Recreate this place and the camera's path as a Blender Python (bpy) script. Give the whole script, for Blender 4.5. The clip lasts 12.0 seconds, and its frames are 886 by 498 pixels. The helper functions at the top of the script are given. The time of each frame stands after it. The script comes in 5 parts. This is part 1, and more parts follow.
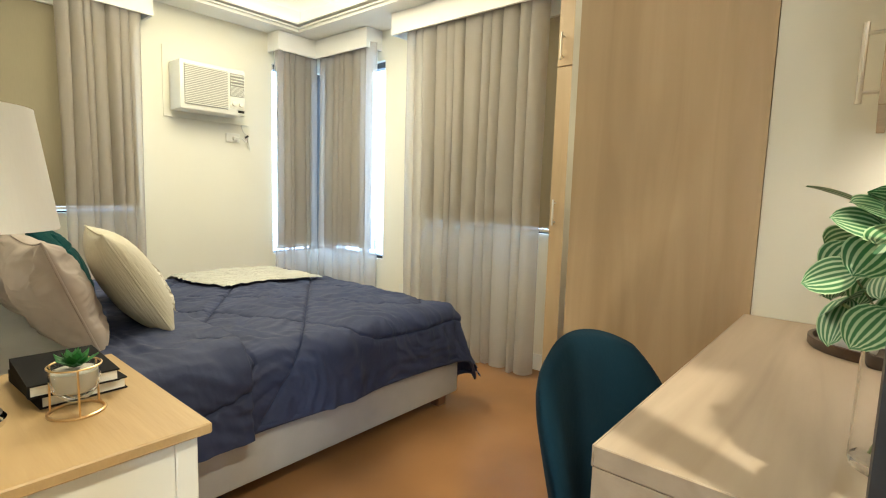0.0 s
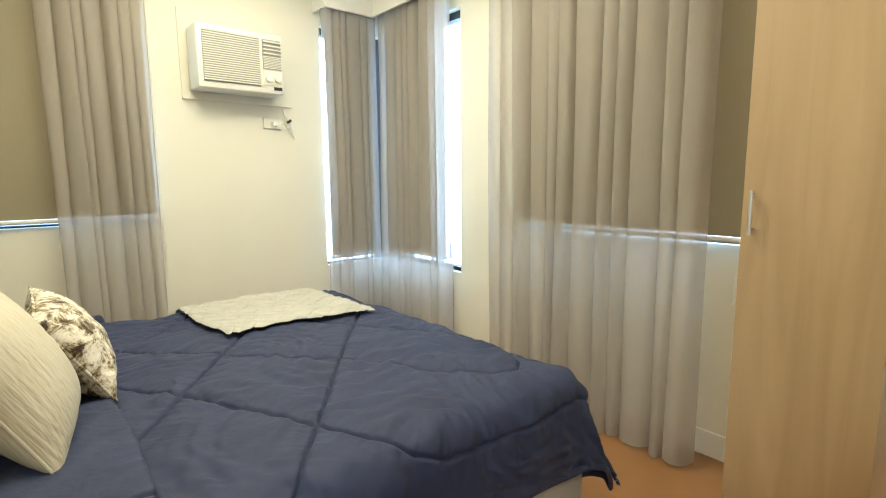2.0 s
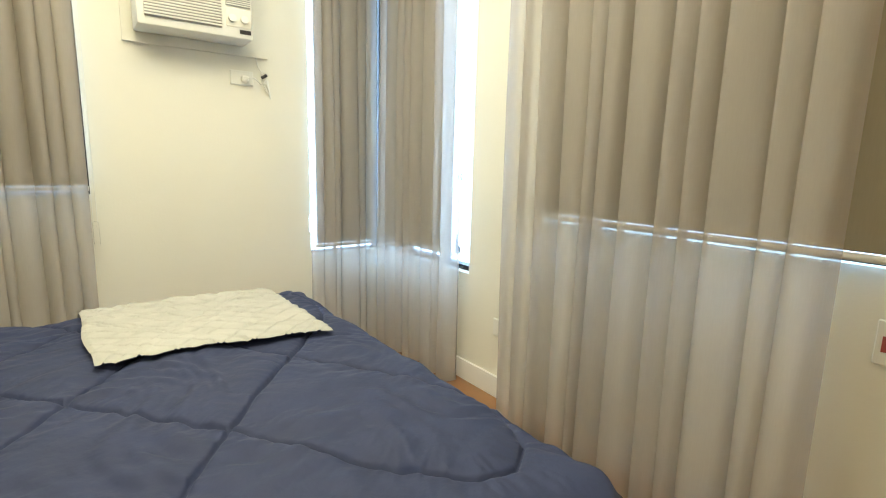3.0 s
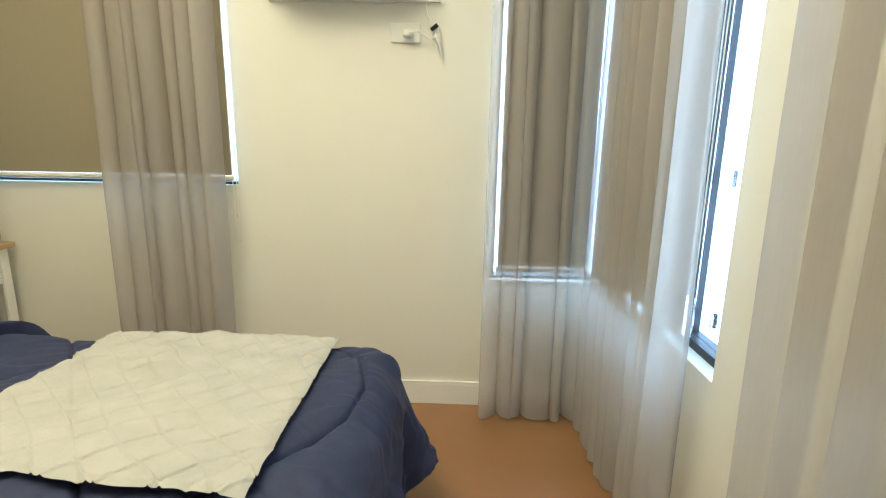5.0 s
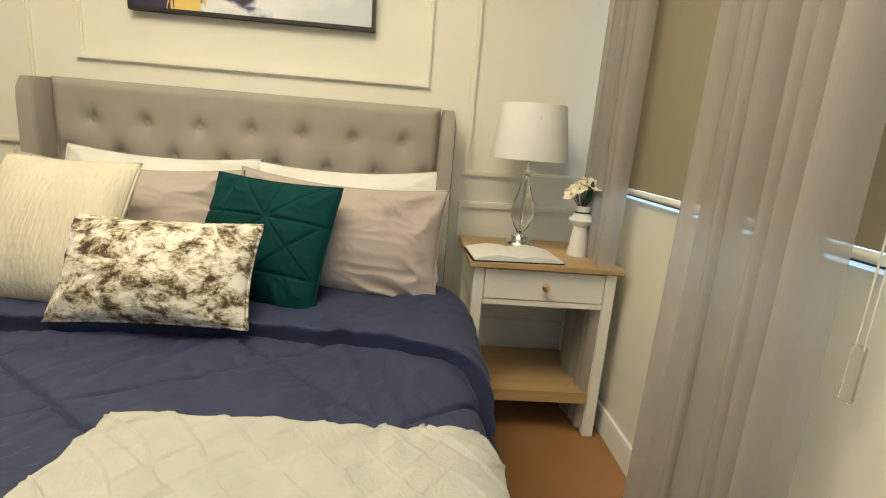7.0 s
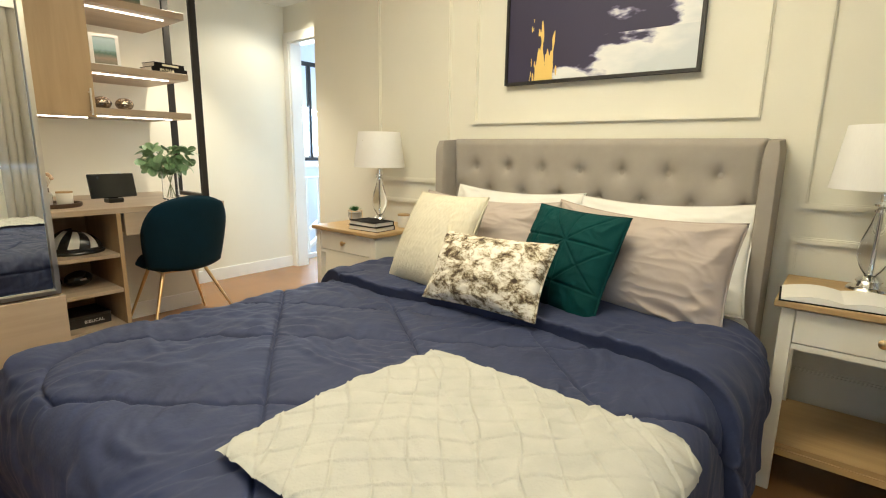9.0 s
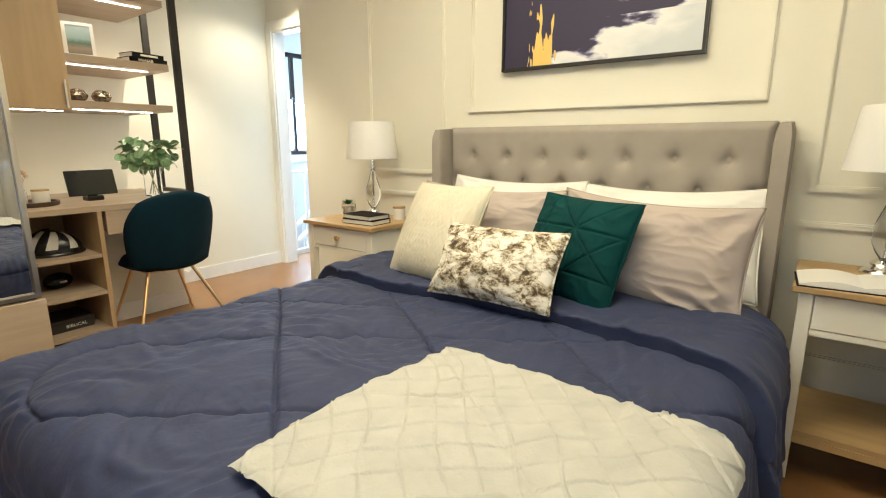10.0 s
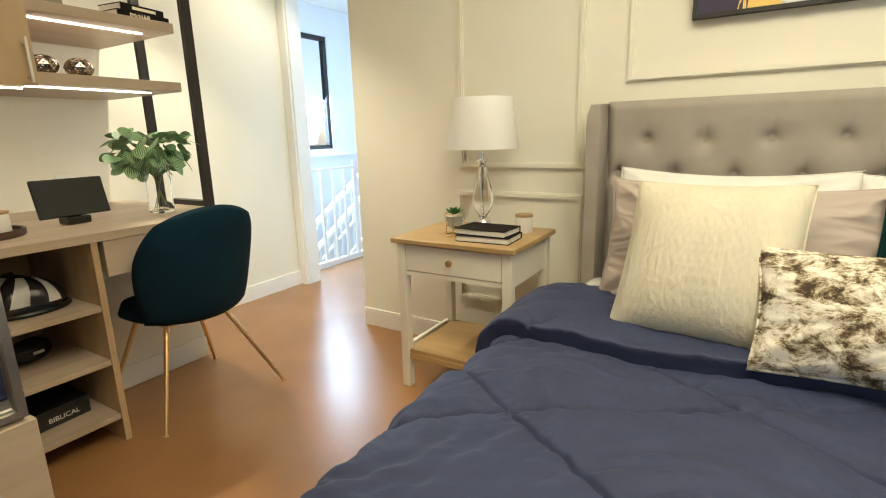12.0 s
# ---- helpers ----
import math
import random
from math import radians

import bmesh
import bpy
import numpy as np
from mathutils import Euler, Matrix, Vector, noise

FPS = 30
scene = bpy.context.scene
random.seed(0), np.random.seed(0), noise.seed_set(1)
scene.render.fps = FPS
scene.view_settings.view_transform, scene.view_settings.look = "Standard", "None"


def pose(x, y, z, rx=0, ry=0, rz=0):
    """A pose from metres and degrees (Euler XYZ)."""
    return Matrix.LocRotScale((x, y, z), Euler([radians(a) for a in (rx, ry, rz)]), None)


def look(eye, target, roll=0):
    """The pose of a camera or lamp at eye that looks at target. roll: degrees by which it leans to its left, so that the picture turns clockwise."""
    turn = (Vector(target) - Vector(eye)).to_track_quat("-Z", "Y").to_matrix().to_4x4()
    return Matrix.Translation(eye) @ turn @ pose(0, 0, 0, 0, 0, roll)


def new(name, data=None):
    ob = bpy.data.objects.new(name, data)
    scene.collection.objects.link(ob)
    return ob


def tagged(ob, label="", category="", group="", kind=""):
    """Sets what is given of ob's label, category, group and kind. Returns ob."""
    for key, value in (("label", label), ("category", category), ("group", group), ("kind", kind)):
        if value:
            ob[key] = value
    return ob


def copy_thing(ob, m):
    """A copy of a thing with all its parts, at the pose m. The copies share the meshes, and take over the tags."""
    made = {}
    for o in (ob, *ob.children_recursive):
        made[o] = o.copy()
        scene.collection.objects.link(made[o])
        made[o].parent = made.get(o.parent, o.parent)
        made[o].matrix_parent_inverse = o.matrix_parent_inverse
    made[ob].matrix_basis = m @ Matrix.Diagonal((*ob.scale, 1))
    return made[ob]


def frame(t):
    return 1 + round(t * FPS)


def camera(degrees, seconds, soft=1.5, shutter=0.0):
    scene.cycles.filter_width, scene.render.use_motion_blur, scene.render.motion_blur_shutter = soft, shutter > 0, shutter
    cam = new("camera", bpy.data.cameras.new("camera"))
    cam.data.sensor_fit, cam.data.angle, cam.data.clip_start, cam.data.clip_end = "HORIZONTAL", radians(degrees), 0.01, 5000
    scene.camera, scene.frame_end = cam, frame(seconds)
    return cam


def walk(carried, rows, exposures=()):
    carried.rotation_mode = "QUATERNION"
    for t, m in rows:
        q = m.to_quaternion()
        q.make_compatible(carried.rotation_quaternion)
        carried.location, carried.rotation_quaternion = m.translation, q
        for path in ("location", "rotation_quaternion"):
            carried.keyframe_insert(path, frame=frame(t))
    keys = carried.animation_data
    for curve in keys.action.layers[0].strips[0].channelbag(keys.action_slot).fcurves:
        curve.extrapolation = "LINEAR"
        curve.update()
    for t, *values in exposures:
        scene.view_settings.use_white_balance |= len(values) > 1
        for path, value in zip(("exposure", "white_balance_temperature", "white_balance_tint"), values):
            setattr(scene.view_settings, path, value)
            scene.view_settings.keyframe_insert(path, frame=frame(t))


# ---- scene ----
cam = camera(83.2, 12.0, 1.1)
PATH = [
    (0, (0.139, 0.029, 1.142), (1.655, 1.313, 0.92), 1.7),
    (0.5, (0.319, 0.163, 1.173), (1.733, 1.559, 0.942), 0.8),
    (1, (0.487, 0.329, 1.178), (1.833, 1.79, 0.946), 0.1),
    (1.5, (0.679, 0.55, 1.183), (1.976, 2.052, 0.944), -0.8),
    (1.9, (0.784, 0.646, 1.149), (2.071, 2.156, 0.898), -0.9),
    (2, (0.87, 0.768, 1.164), (2.145, 2.284, 0.891), -0.5),
    (2.5, (1.11, 0.985, 1.158), (2.347, 2.523, 0.832), 0.0),
    (2.7, (1.221, 1.064, 1.139), (2.44, 2.615, 0.808), 0.6),
    (4.3, (2.205, 1.637, 1.126), (2.735, 3.516, 0.695), 1.4),
    (4.5, (2.292, 1.715, 1.126), (2.654, 3.635, 0.699), 1.2),
    (5, (2.368, 1.973, 1.14), (2.311, 3.927, 0.714), 1.0),
    (5.5, (2.418, 2.286, 1.16), (1.707, 4.104, 0.727), 1.1),
    (6, (2.409, 2.608, 1.152), (1.066, 4.036, 0.753), 3.5),
    (6.5, (2.346, 2.941, 1.115), (0.568, 3.761, 0.705), 5.3),
    (7, (2.233, 3.171, 1.122), (0.287, 3.306, 0.68), 4.6),
    (7.5, (2.195, 3.348, 1.124), (0.336, 2.763, 0.673), 4.0),
    (9.5, (2.501, 3.529, 1.172), (0.977, 2.293, 0.784), 0.8),
    (10, (2.444, 3.415, 1.146), (0.877, 2.244, 0.731), 0.0),
    (10.5, (2.354, 3.223, 1.154), (0.773, 2.077, 0.722), 0.2),
    (11, (2.339, 2.976, 1.128), (0.732, 1.861, 0.708), 0.4),
    (11.5, (2.305, 2.614, 1.13), (0.676, 1.541, 0.689), -0.9),
    (12, (2.228, 2.236, 1.116), (0.565, 1.217, 0.673), -1.5),
]
walk(cam, [(t, look(eye, target, roll)) for t, eye, target, roll in PATH],
     ((0, -0.12, 6050, 9), (2.5, -0.12, 5950, 8), (5.0, -0.32, 6050, 8), (5.6, -0.44, 6750, 10), (6.4, -0.50, 6650, 13), (7.3, -0.30, 6150, 12), (9.5, -0.20, 6200, 12), (10.5, -0.12, 6300, 13), (12, -0.24, 6300, 11)))

# ---- world and light ----
world = bpy.data.worlds.new("sky")
scene.world = world
world.use_nodes = True
_nt = world.node_tree
_sky = _nt.nodes.new("ShaderNodeTexSky")
_sky.sky_type, _sky.sun_disc = "NISHITA", False
_sky.sun_elevation, _sky.sun_rotation = radians(50), radians(200)
_nt.nodes["Background"].inputs["Strength"].default_value = 0.15
_nt.links.new(_sky.outputs[0], _nt.nodes["Background"].inputs["Color"])
_s = bpy.data.lights.new("sun", "SUN")
_s.energy, _s.angle, _s.color = 2.5, radians(0.5), (1, 0.95, 0.88)
_sun = new("sun", _s)
_sun.matrix_world = look((0, 0, 6), (0.2, 0.55, 5.2))
scene.view_settings.exposure = 0.0


def area(name, loc, target, sx, sy, watts, color=(1, 0.86, 0.62)):
    l = bpy.data.lights.new(name, "AREA")
    l.shape, l.size, l.size_y, l.energy, l.color = "RECTANGLE", sx, sy, watts, color
    ob = new(name, l)
    ob.matrix_world = look(loc, target)
    return ob


def spot(name, loc, target, watts, degrees=110, color=(1, 0.90, 0.66), size=0.04):
    l = bpy.data.lights.new(name, "SPOT")
    l.energy, l.spot_size, l.spot_blend, l.shadow_soft_size, l.color = watts, radians(degrees), 0.6, size, color
    ob = new(name, l)
    ob.matrix_world = look(loc, target)
    return ob


WARM = (1, 0.885, 0.62)
# Added fill lamp inside the tray, shining down; no fixture hangs there.
area("tray_fill_down", (1.60, 2.5, 2.585), (1.60, 2.5, 0), 0.8, 0.9, 31, WARM)
# Added fill aimed upward, so the tray ceiling brightens evenly.
area("tray_fill_up", (1.55, 2.5, 2.47), (1.55, 2.5, 4), 1.6, 2.0, 50, WARM)
spot("downlight_entry", (0.62, -0.28, 2.40), (0.72, 0.12, 0), 130, 92, size=0.018)
spot("downlight_doorway", (-0.22, -0.30, 2.40), (0.3, 0.0, 0), 26, 140)
# Weak fill spot added between bed and desk, without a fitting.
spot("south_fill", (1.2, 0.75, 2.40), (1.2, 0.75, 0), 6, 140)
area("window_light_corner_north", (2.75, 4.13, 1.45), (2.75, 3.0, 1.45), 0.45, 1.9, 32, (0.46, 0.70, 1))
area("window_light_corner_east", (3.13, 3.55, 1.45), (2.0, 3.55, 1.45), 0.85, 1.9, 56, (0.46, 0.70, 1))
area("window_light_north", (0.82, 4.13, 1.55), (0.82, 3.0, 1.55), 1.35, 1.6, 34, (0.46, 0.70, 1))
area("window_light_east", (3.13, 2.05, 1.55), (2.0, 2.05, 1.55), 1.25, 1.6, 64, (0.46, 0.70, 1))
area("window_light_hall", (-1.7, -2.08, 1.6), (-1.4, 0.5, 0.3), 1.1, 1.2, 150, (0.60, 0.80, 1))

# ---- materials ----


def mat(name, color, rough=0.6, metal=0.0, vary=0.08, scale=4.0, bump=0.0, bscale=60.0, stretch=(1, 1, 1), detail=4.0, spec=0.5, coat=0.0, sheen=0.0):
    m = bpy.data.materials.new(name)
    m.use_nodes = True
    nt = m.node_tree
    b = nt.nodes["Principled BSDF"]
    b.inputs["Roughness"].default_value, b.inputs["Metallic"].default_value = rough, metal
    b.inputs["Specular IOR Level"].default_value, b.inputs["Coat Weight"].default_value = spec, coat
    b.inputs["Sheen Weight"].default_value = sheen
    tc, mp = nt.nodes.new("ShaderNodeTexCoord"), nt.nodes.new("ShaderNodeMapping")
    mp.inputs["Scale"].default_value = stretch
    nt.links.new(tc.outputs["Object"], mp.inputs[0])
    no = nt.nodes.new("ShaderNodeTexNoise")
    no.inputs["Scale"].default_value, no.inputs["Detail"].default_value = scale, detail
    nt.links.new(mp.outputs[0], no.inputs["Vector"])
    cr = nt.nodes.new("ShaderNodeValToRGB")
    c = Vector(color)
    cr.color_ramp.elements[0].position, cr.color_ramp.elements[1].position = 0.3, 0.7
    cr.color_ramp.elements[0].color = (*(c * (1 - vary)), 1)
    cr.color_ramp.elements[1].color = (*(c * (1 + vary)), 1)
    nt.links.new(no.outputs["Fac"], cr.inputs[0])
    nt.links.new(cr.outputs[0], b.inputs["Base Color"])
    if bump:
        n2, bu = nt.nodes.new("ShaderNodeTexNoise"), nt.nodes.new("ShaderNodeBump")
        n2.inputs["Scale"].default_value, n2.inputs["Detail"].default_value = bscale, 3
        nt.links.new(mp.outputs[0], n2.inputs["Vector"])
        bu.inputs["Strength"].default_value, bu.inputs["Distance"].default_value = bump, 0.01
        nt.links.new(n2.outputs["Fac"], bu.inputs["Height"])
        nt.links.new(bu.outputs[0], b.inputs["Normal"])
    return m


def wood(name, dark, light, axis, rough=0.45):
    """Wood with its grain along one axis of the object."""
    st = [15, 15, 15]
    st["xyz".index(axis)] = 1.3
    m = mat(name, light, rough, vary=0.0, scale=1.0, bump=0.12, bscale=4.0, stretch=st)
    nt = m.node_tree
    cr = [n for n in nt.nodes if n.type == "VALTORGB"][0]
    no = cr.inputs[0].links[0].from_node
    no.inputs["Scale"].default_value, no.inputs["Detail"].default_value, no.inputs["Distortion"].default_value = 0.8, 5, 1.2
    cr.color_ramp.elements[0].position, cr.color_ramp.elements[1].position = 0.25, 0.75
    cr.color_ramp.elements[0].color, cr.color_ramp.elements[1].color = (*dark, 1), (*light, 1)
    # broad cathedral tone on top
    mp = no.inputs["Vector"].links[0].from_node
    mp2, n2, mx = nt.nodes.new("ShaderNodeMapping"), nt.nodes.new("ShaderNodeTexNoise"), nt.nodes.new("ShaderNodeMixRGB")
    mp2.inputs["Scale"].default_value = [v * 0.18 for v in st]
    nt.links.new(mp.inputs[0].links[0].from_socket, mp2.inputs[0])
    nt.links.new(mp2.outputs[0], n2.inputs["Vector"])
    n2.inputs["Scale"].default_value = 1.2
    mx.blend_type = "MULTIPLY"
    mx.inputs[0].default_value = 0.55
    c2 = nt.nodes.new("ShaderNodeValToRGB")
    c2.color_ramp.elements[0].position, c2.color_ramp.elements[1].position = 0.35, 0.65
    c2.color_ramp.elements[0].color, c2.color_ramp.elements[1].color = (0.62, 0.58, 0.52, 1), (1, 1, 1, 1)
    nt.links.new(n2.outputs["Fac"], c2.inputs[0])
    nt.links.new(cr.outputs[0], mx.inputs[1])
    nt.links.new(c2.outputs[0], mx.inputs[2])
    nt.links.new(mx.outputs[0], nt.nodes["Principled BSDF"].inputs["Base Color"])
    return m


def glass(name, tint=(1, 1, 1), rough=0.02):
    m = bpy.data.materials.new(name)
    m.use_nodes = True
    b = m.node_tree.nodes["Principled BSDF"]
    b.inputs["Base Color"].default_value, b.inputs["Roughness"].default_value = (*tint, 1), rough
    b.inputs["Transmission Weight"].default_value = 1.0
    b.inputs["IOR"].default_value = 1.45
    return m


def glow(name, color, strength):
    m = bpy.data.materials.new(name)
    m.use_nodes = True
    b = m.node_tree.nodes["Principled BSDF"]
    b.inputs["Base Color"].default_value = (*color, 1)
    b.inputs["Emission Color"].default_value, b.inputs["Emission Strength"].default_value = (*color, 1), strength
    return m


def cloth(name, color, trans=0.5, see=0.0, slub=0.05):
    """Woven cloth that lets light through; see: the share of open weave."""
    m = bpy.data.materials.new(name)
    m.use_nodes = True
    nt = m.node_tree
    out = nt.nodes["Material Output"]
    nt.nodes.remove(nt.nodes["Principled BSDF"])
    tc, no, cr = nt.nodes.new("ShaderNodeTexCoord"), nt.nodes.new("ShaderNodeTexNoise"), nt.nodes.new("ShaderNodeValToRGB")
    mp = nt.nodes.new("ShaderNodeMapping")
    mp.inputs["Scale"].default_value = (1, 1, 0.08)
    nt.links.new(tc.outputs["Object"], mp.inputs[0])
    nt.links.new(mp.outputs[0], no.inputs["Vector"])
    no.inputs["Scale"].default_value = 260
    c = Vector(color)
    cr.color_ramp.elements[0].color, cr.color_ramp.elements[1].color = (*(c * (1 - slub)), 1), (*(c * (1 + slub * 0.7)), 1)
    nt.links.new(no.outputs["Fac"], cr.inputs[0])
    d, t, mx = nt.nodes.new("ShaderNodeBsdfDiffuse"), nt.nodes.new("ShaderNodeBsdfTranslucent"), nt.nodes.new("ShaderNodeMixShader")
    nt.links.new(cr.outputs[0], d.inputs[0])
    nt.links.new(cr.outputs[0], t.inputs[0])
    mx.inputs[0].default_value = trans
    nt.links.new(d.outputs[0], mx.inputs[1])
    nt.links.new(t.outputs[0], mx.inputs[2])
    last = mx
    if see:
        tr, m2 = nt.nodes.new("ShaderNodeBsdfTransparent"), nt.nodes.new("ShaderNodeMixShader")
        m2.inputs[0].default_value = see
        nt.links.new(mx.outputs[0], m2.inputs[1])
        nt.links.new(tr.outputs[0], m2.inputs[2])
        last = m2
    nt.links.new(last.outputs[0], out.inputs[0])
    return m


M_WALL = mat("wall_paint", (0.80, 0.775, 0.66), 0.75, vary=0.02, scale=2, bump=0.05, bscale=90)
M_WHITE = mat("white_paint", (0.86, 0.85, 0.80), 0.45, vary=0.02, scale=3)
M_CEIL = mat("ceiling_paint", (0.86, 0.85, 0.80), 0.8, vary=0.01)
M_HALL = mat("hall_paint", (0.76, 0.79, 0.82), 0.7, vary=0.02)
M_FLOOR = mat("vinyl_floor", (0.30, 0.148, 0.058), 0.27, vary=0.10, scale=2.2, bump=0.05, bscale=140)
M_OAK_Z = wood("pale_oak_upright", (0.455, 0.325, 0.18), (0.565, 0.415, 0.245), "z")
M_OAK_X = wood("pale_oak_level", (0.43, 0.335, 0.24), (0.57, 0.465, 0.35), "x")
M_OAK_Y = wood("warm_oak_top", (0.42, 0.275, 0.12), (0.54, 0.37, 0.17), "y")
M_DARKWOOD = wood("dark_wood", (0.05, 0.03, 0.02), (0.10, 0.055, 0.03), "x", 0.4)
M_LEG = wood("red_brown_leg", (0.20, 0.09, 0.045), (0.30, 0.14, 0.07), "z", 0.4)
M_CREAM = mat("cream_lacquer", (0.78, 0.75, 0.64), 0.35, vary=0.02, scale=5)
M_NAVY = mat("navy_cotton", (0.0205, 0.0295, 0.077), 0.75, vary=0.10, scale=9, bump=0.3, bscale=30, sheen=0.02)
M_SHEET = mat("white_sheet", (0.80, 0.79, 0.74), 0.9, vary=0.02, scale=8, bump=0.3, bscale=12)
M_THROW = mat("cream_knit", (0.44, 0.435, 0.385), 0.95, vary=0.06, scale=14, bump=0.22, bscale=150)
M_TAUPE = mat("taupe_cotton", (0.43, 0.365, 0.32), 0.9, vary=0.05, scale=8, bump=0.3, bscale=11)
M_KNIT = mat("ivory_knit", (0.60, 0.555, 0.43), 0.95, vary=0.05, scale=12, bump=0.5, bscale=110, stretch=(1, 1, 0.10))
M_TEAL = mat("teal_velvet", (0.0005, 0.040, 0.040), 0.8, vary=0.2, scale=6, bump=0.2, bscale=500, spec=0.15)
M_HEAD = mat("grey_linen", (0.36, 0.325, 0.28), 0.9, vary=0.06, scale=10, bump=0.3, bscale=900)
M_BASE = mat("pale_grey_linen", (0.43, 0.42, 0.40), 0.9, vary=0.05, scale=10, bump=0.3, bscale=900)
M_CHAIR = mat("dark_teal_velvet", (0.0015, 0.018, 0.032), 0.9, vary=0.2, scale=5, bump=0.1, bscale=60, spec=0.2)
M_GOLD = mat("brass", (0.78, 0.55, 0.28), 0.28, 1.0, vary=0.05)
M_STEEL = mat("brushed_nickel", (0.72, 0.68, 0.60), 0.3, 1.0, vary=0.04)
M_CHROME = mat("chrome", (0.85, 0.85, 0.83), 0.08, 1.0, vary=0.01)
M_DARKMETAL = mat("antique_silver", (0.42, 0.36, 0.28), 0.22, 1.0, vary=0.3, scale=60)
M_BLACK = mat("black_steel", (0.018, 0.016, 0.015), 0.45, vary=0.15)
M_PLASTIC = mat("ivory_plastic", (0.80, 0.79, 0.71), 0.4, vary=0.02)
M_GREYP = mat("grey_plastic", (0.36, 0.35, 0.31), 0.5, vary=0.04)
M_CLEAR = glass("clear_glass")
M_CLEAR.node_tree.nodes["Principled BSDF"].inputs["IOR"].default_value = 1.2
M_WINGLASS = glass("window_glass", (0.95, 0.98, 1), 0.0)
M_SHADE = cloth("lampshade_linen", (0.93, 0.92, 0.88), 0.12, slub=0.03)
M_CURT = cloth("taupe_voile", (0.61, 0.565, 0.51), 0.42, 0.37)
M_BLIND = cloth("olive_roller_cloth", (0.33, 0.29, 0.20), 0.05)
M_LEAF = mat("pale_green_leaf", (0.10, 0.26, 0.10), 0.45, vary=0.5, scale=40)
M_LEAFD = mat("dark_green_leaf", (0.03, 0.10, 0.035), 0.45, vary=0.3, scale=30)
M_SUCC = mat("succulent_green", (0.07, 0.26, 0.07), 0.4, vary=0.3, scale=25)
M_STEM = mat("brown_stem", (0.16, 0.11, 0.05), 0.6, vary=0.2, scale=30)
M_GREENSTEM = mat("green_stem", (0.20, 0.24, 0.10), 0.5, vary=0.2, scale=30)
M_BOOKB = mat("black_book_cloth", (0.012, 0.011, 0.011), 0.85, vary=0.2, spec=0.12)
M_PAGE = mat("paper_pages", (0.80, 0.77, 0.68), 0.8, vary=0.06, scale=2, stretch=(1, 1, 200))
M_CERAM = mat("white_ceramic", (0.82, 0.80, 0.74), 0.35, vary=0.02)
M_PETAL = mat("ivory_petal", (0.84, 0.80, 0.62), 0.7, vary=0.06, scale=30)
M_YELLOW = mat("yellow_stamen", (0.50, 0.33, 0.06), 0.8, vary=0.2)
M_SCREEN = mat("black_screen", (0.012, 0.014, 0.015), 0.12, vary=0.1)
M_PLANTER = mat("grey_ceramic", (0.62, 0.60, 0.54), 0.6, vary=0.08, scale=20)
M_LED = glow("led_strip_lens", (1.0, 0.88, 0.74), 9.0)
M_COVE = glow("led_cove_lens", (1.0, 0.90, 0.72), 4.0)
M_MIRROR = mat("mirror_silver", (0.86, 0.88, 0.86), 0.01, 1.0, vary=0.0)
M_REDP = mat("red_plastic", (0.35, 0.08, 0.07), 0.5)
M_DRIED = mat("dried_flower", (0.55, 0.38, 0.24), 0.9, vary=0.2, scale=40)
M_SHINYB = mat("gloss_black", (0.012, 0.012, 0.013), 0.18, vary=0.1)

# ---- mesh helpers ----


def part(name, bm, material, parent=None, label="", smooth=False, angle=40):
    me = bpy.data.meshes.new(name)
    bmesh.ops.recalc_face_normals(bm, faces=bm.faces)
    bm.to_mesh(me)
    bm.free()
    me.materials.append(material)
    if smooth:
        me.shade_smooth()
        me.set_sharp_from_angle(angle=radians(angle))
    ob = new(name, me)
    if parent is not None:
        ob.parent = parent
    if label:
        ob["label"] = label
    return ob


def thing(name, loc, label, category, group="", rz=0.0, kind=""):
    e = new(name)
    e.empty_display_size = 0.05
    e.location = loc
    e.rotation_euler = (0, 0, radians(rz))
    return tagged(e, label, category, group, kind)


def box(bm, x0, x1, y0, y1, z0, z1, bev=0.0, seg=1):
    g = bmesh.ops.create_cube(bm, size=1.0)
    vs = g["verts"]
    for v in vs:
        v.co = Vector((x0 + (v.co.x + 0.5) * (x1 - x0), y0 + (v.co.y + 0.5) * (y1 - y0), z0 + (v.co.z + 0.5) * (z1 - z0)))
    if bev:
        es = list({e for v in vs for e in v.link_edges})
        bmesh.ops.bevel(bm, geom=es, offset=bev, segments=seg, affect="EDGES", profile=0.5)
    return bm


def boxm(*a, **k):
    return box(bmesh.new(), *a, **k)


def lathe(bm, prof, cx=0.0, cy=0.0, n=32, close=False):
    """Turns (radius, height) pairs round an upright axis."""
    rings = []
    for r, z in prof:
        rings.append([bm.verts.new((cx + r * math.cos(2 * math.pi * i / n), cy + r * math.sin(2 * math.pi * i / n), z)) for i in range(n)])
    for a, b in zip(rings, rings[1:]):
        for i in range(n):
            j = (i + 1) % n
            bm.faces.new((a[i], a[j], b[j], b[i]))
    if close:
        bm.faces.new(rings[0])
        bm.faces.new(rings[-1])
    return bm


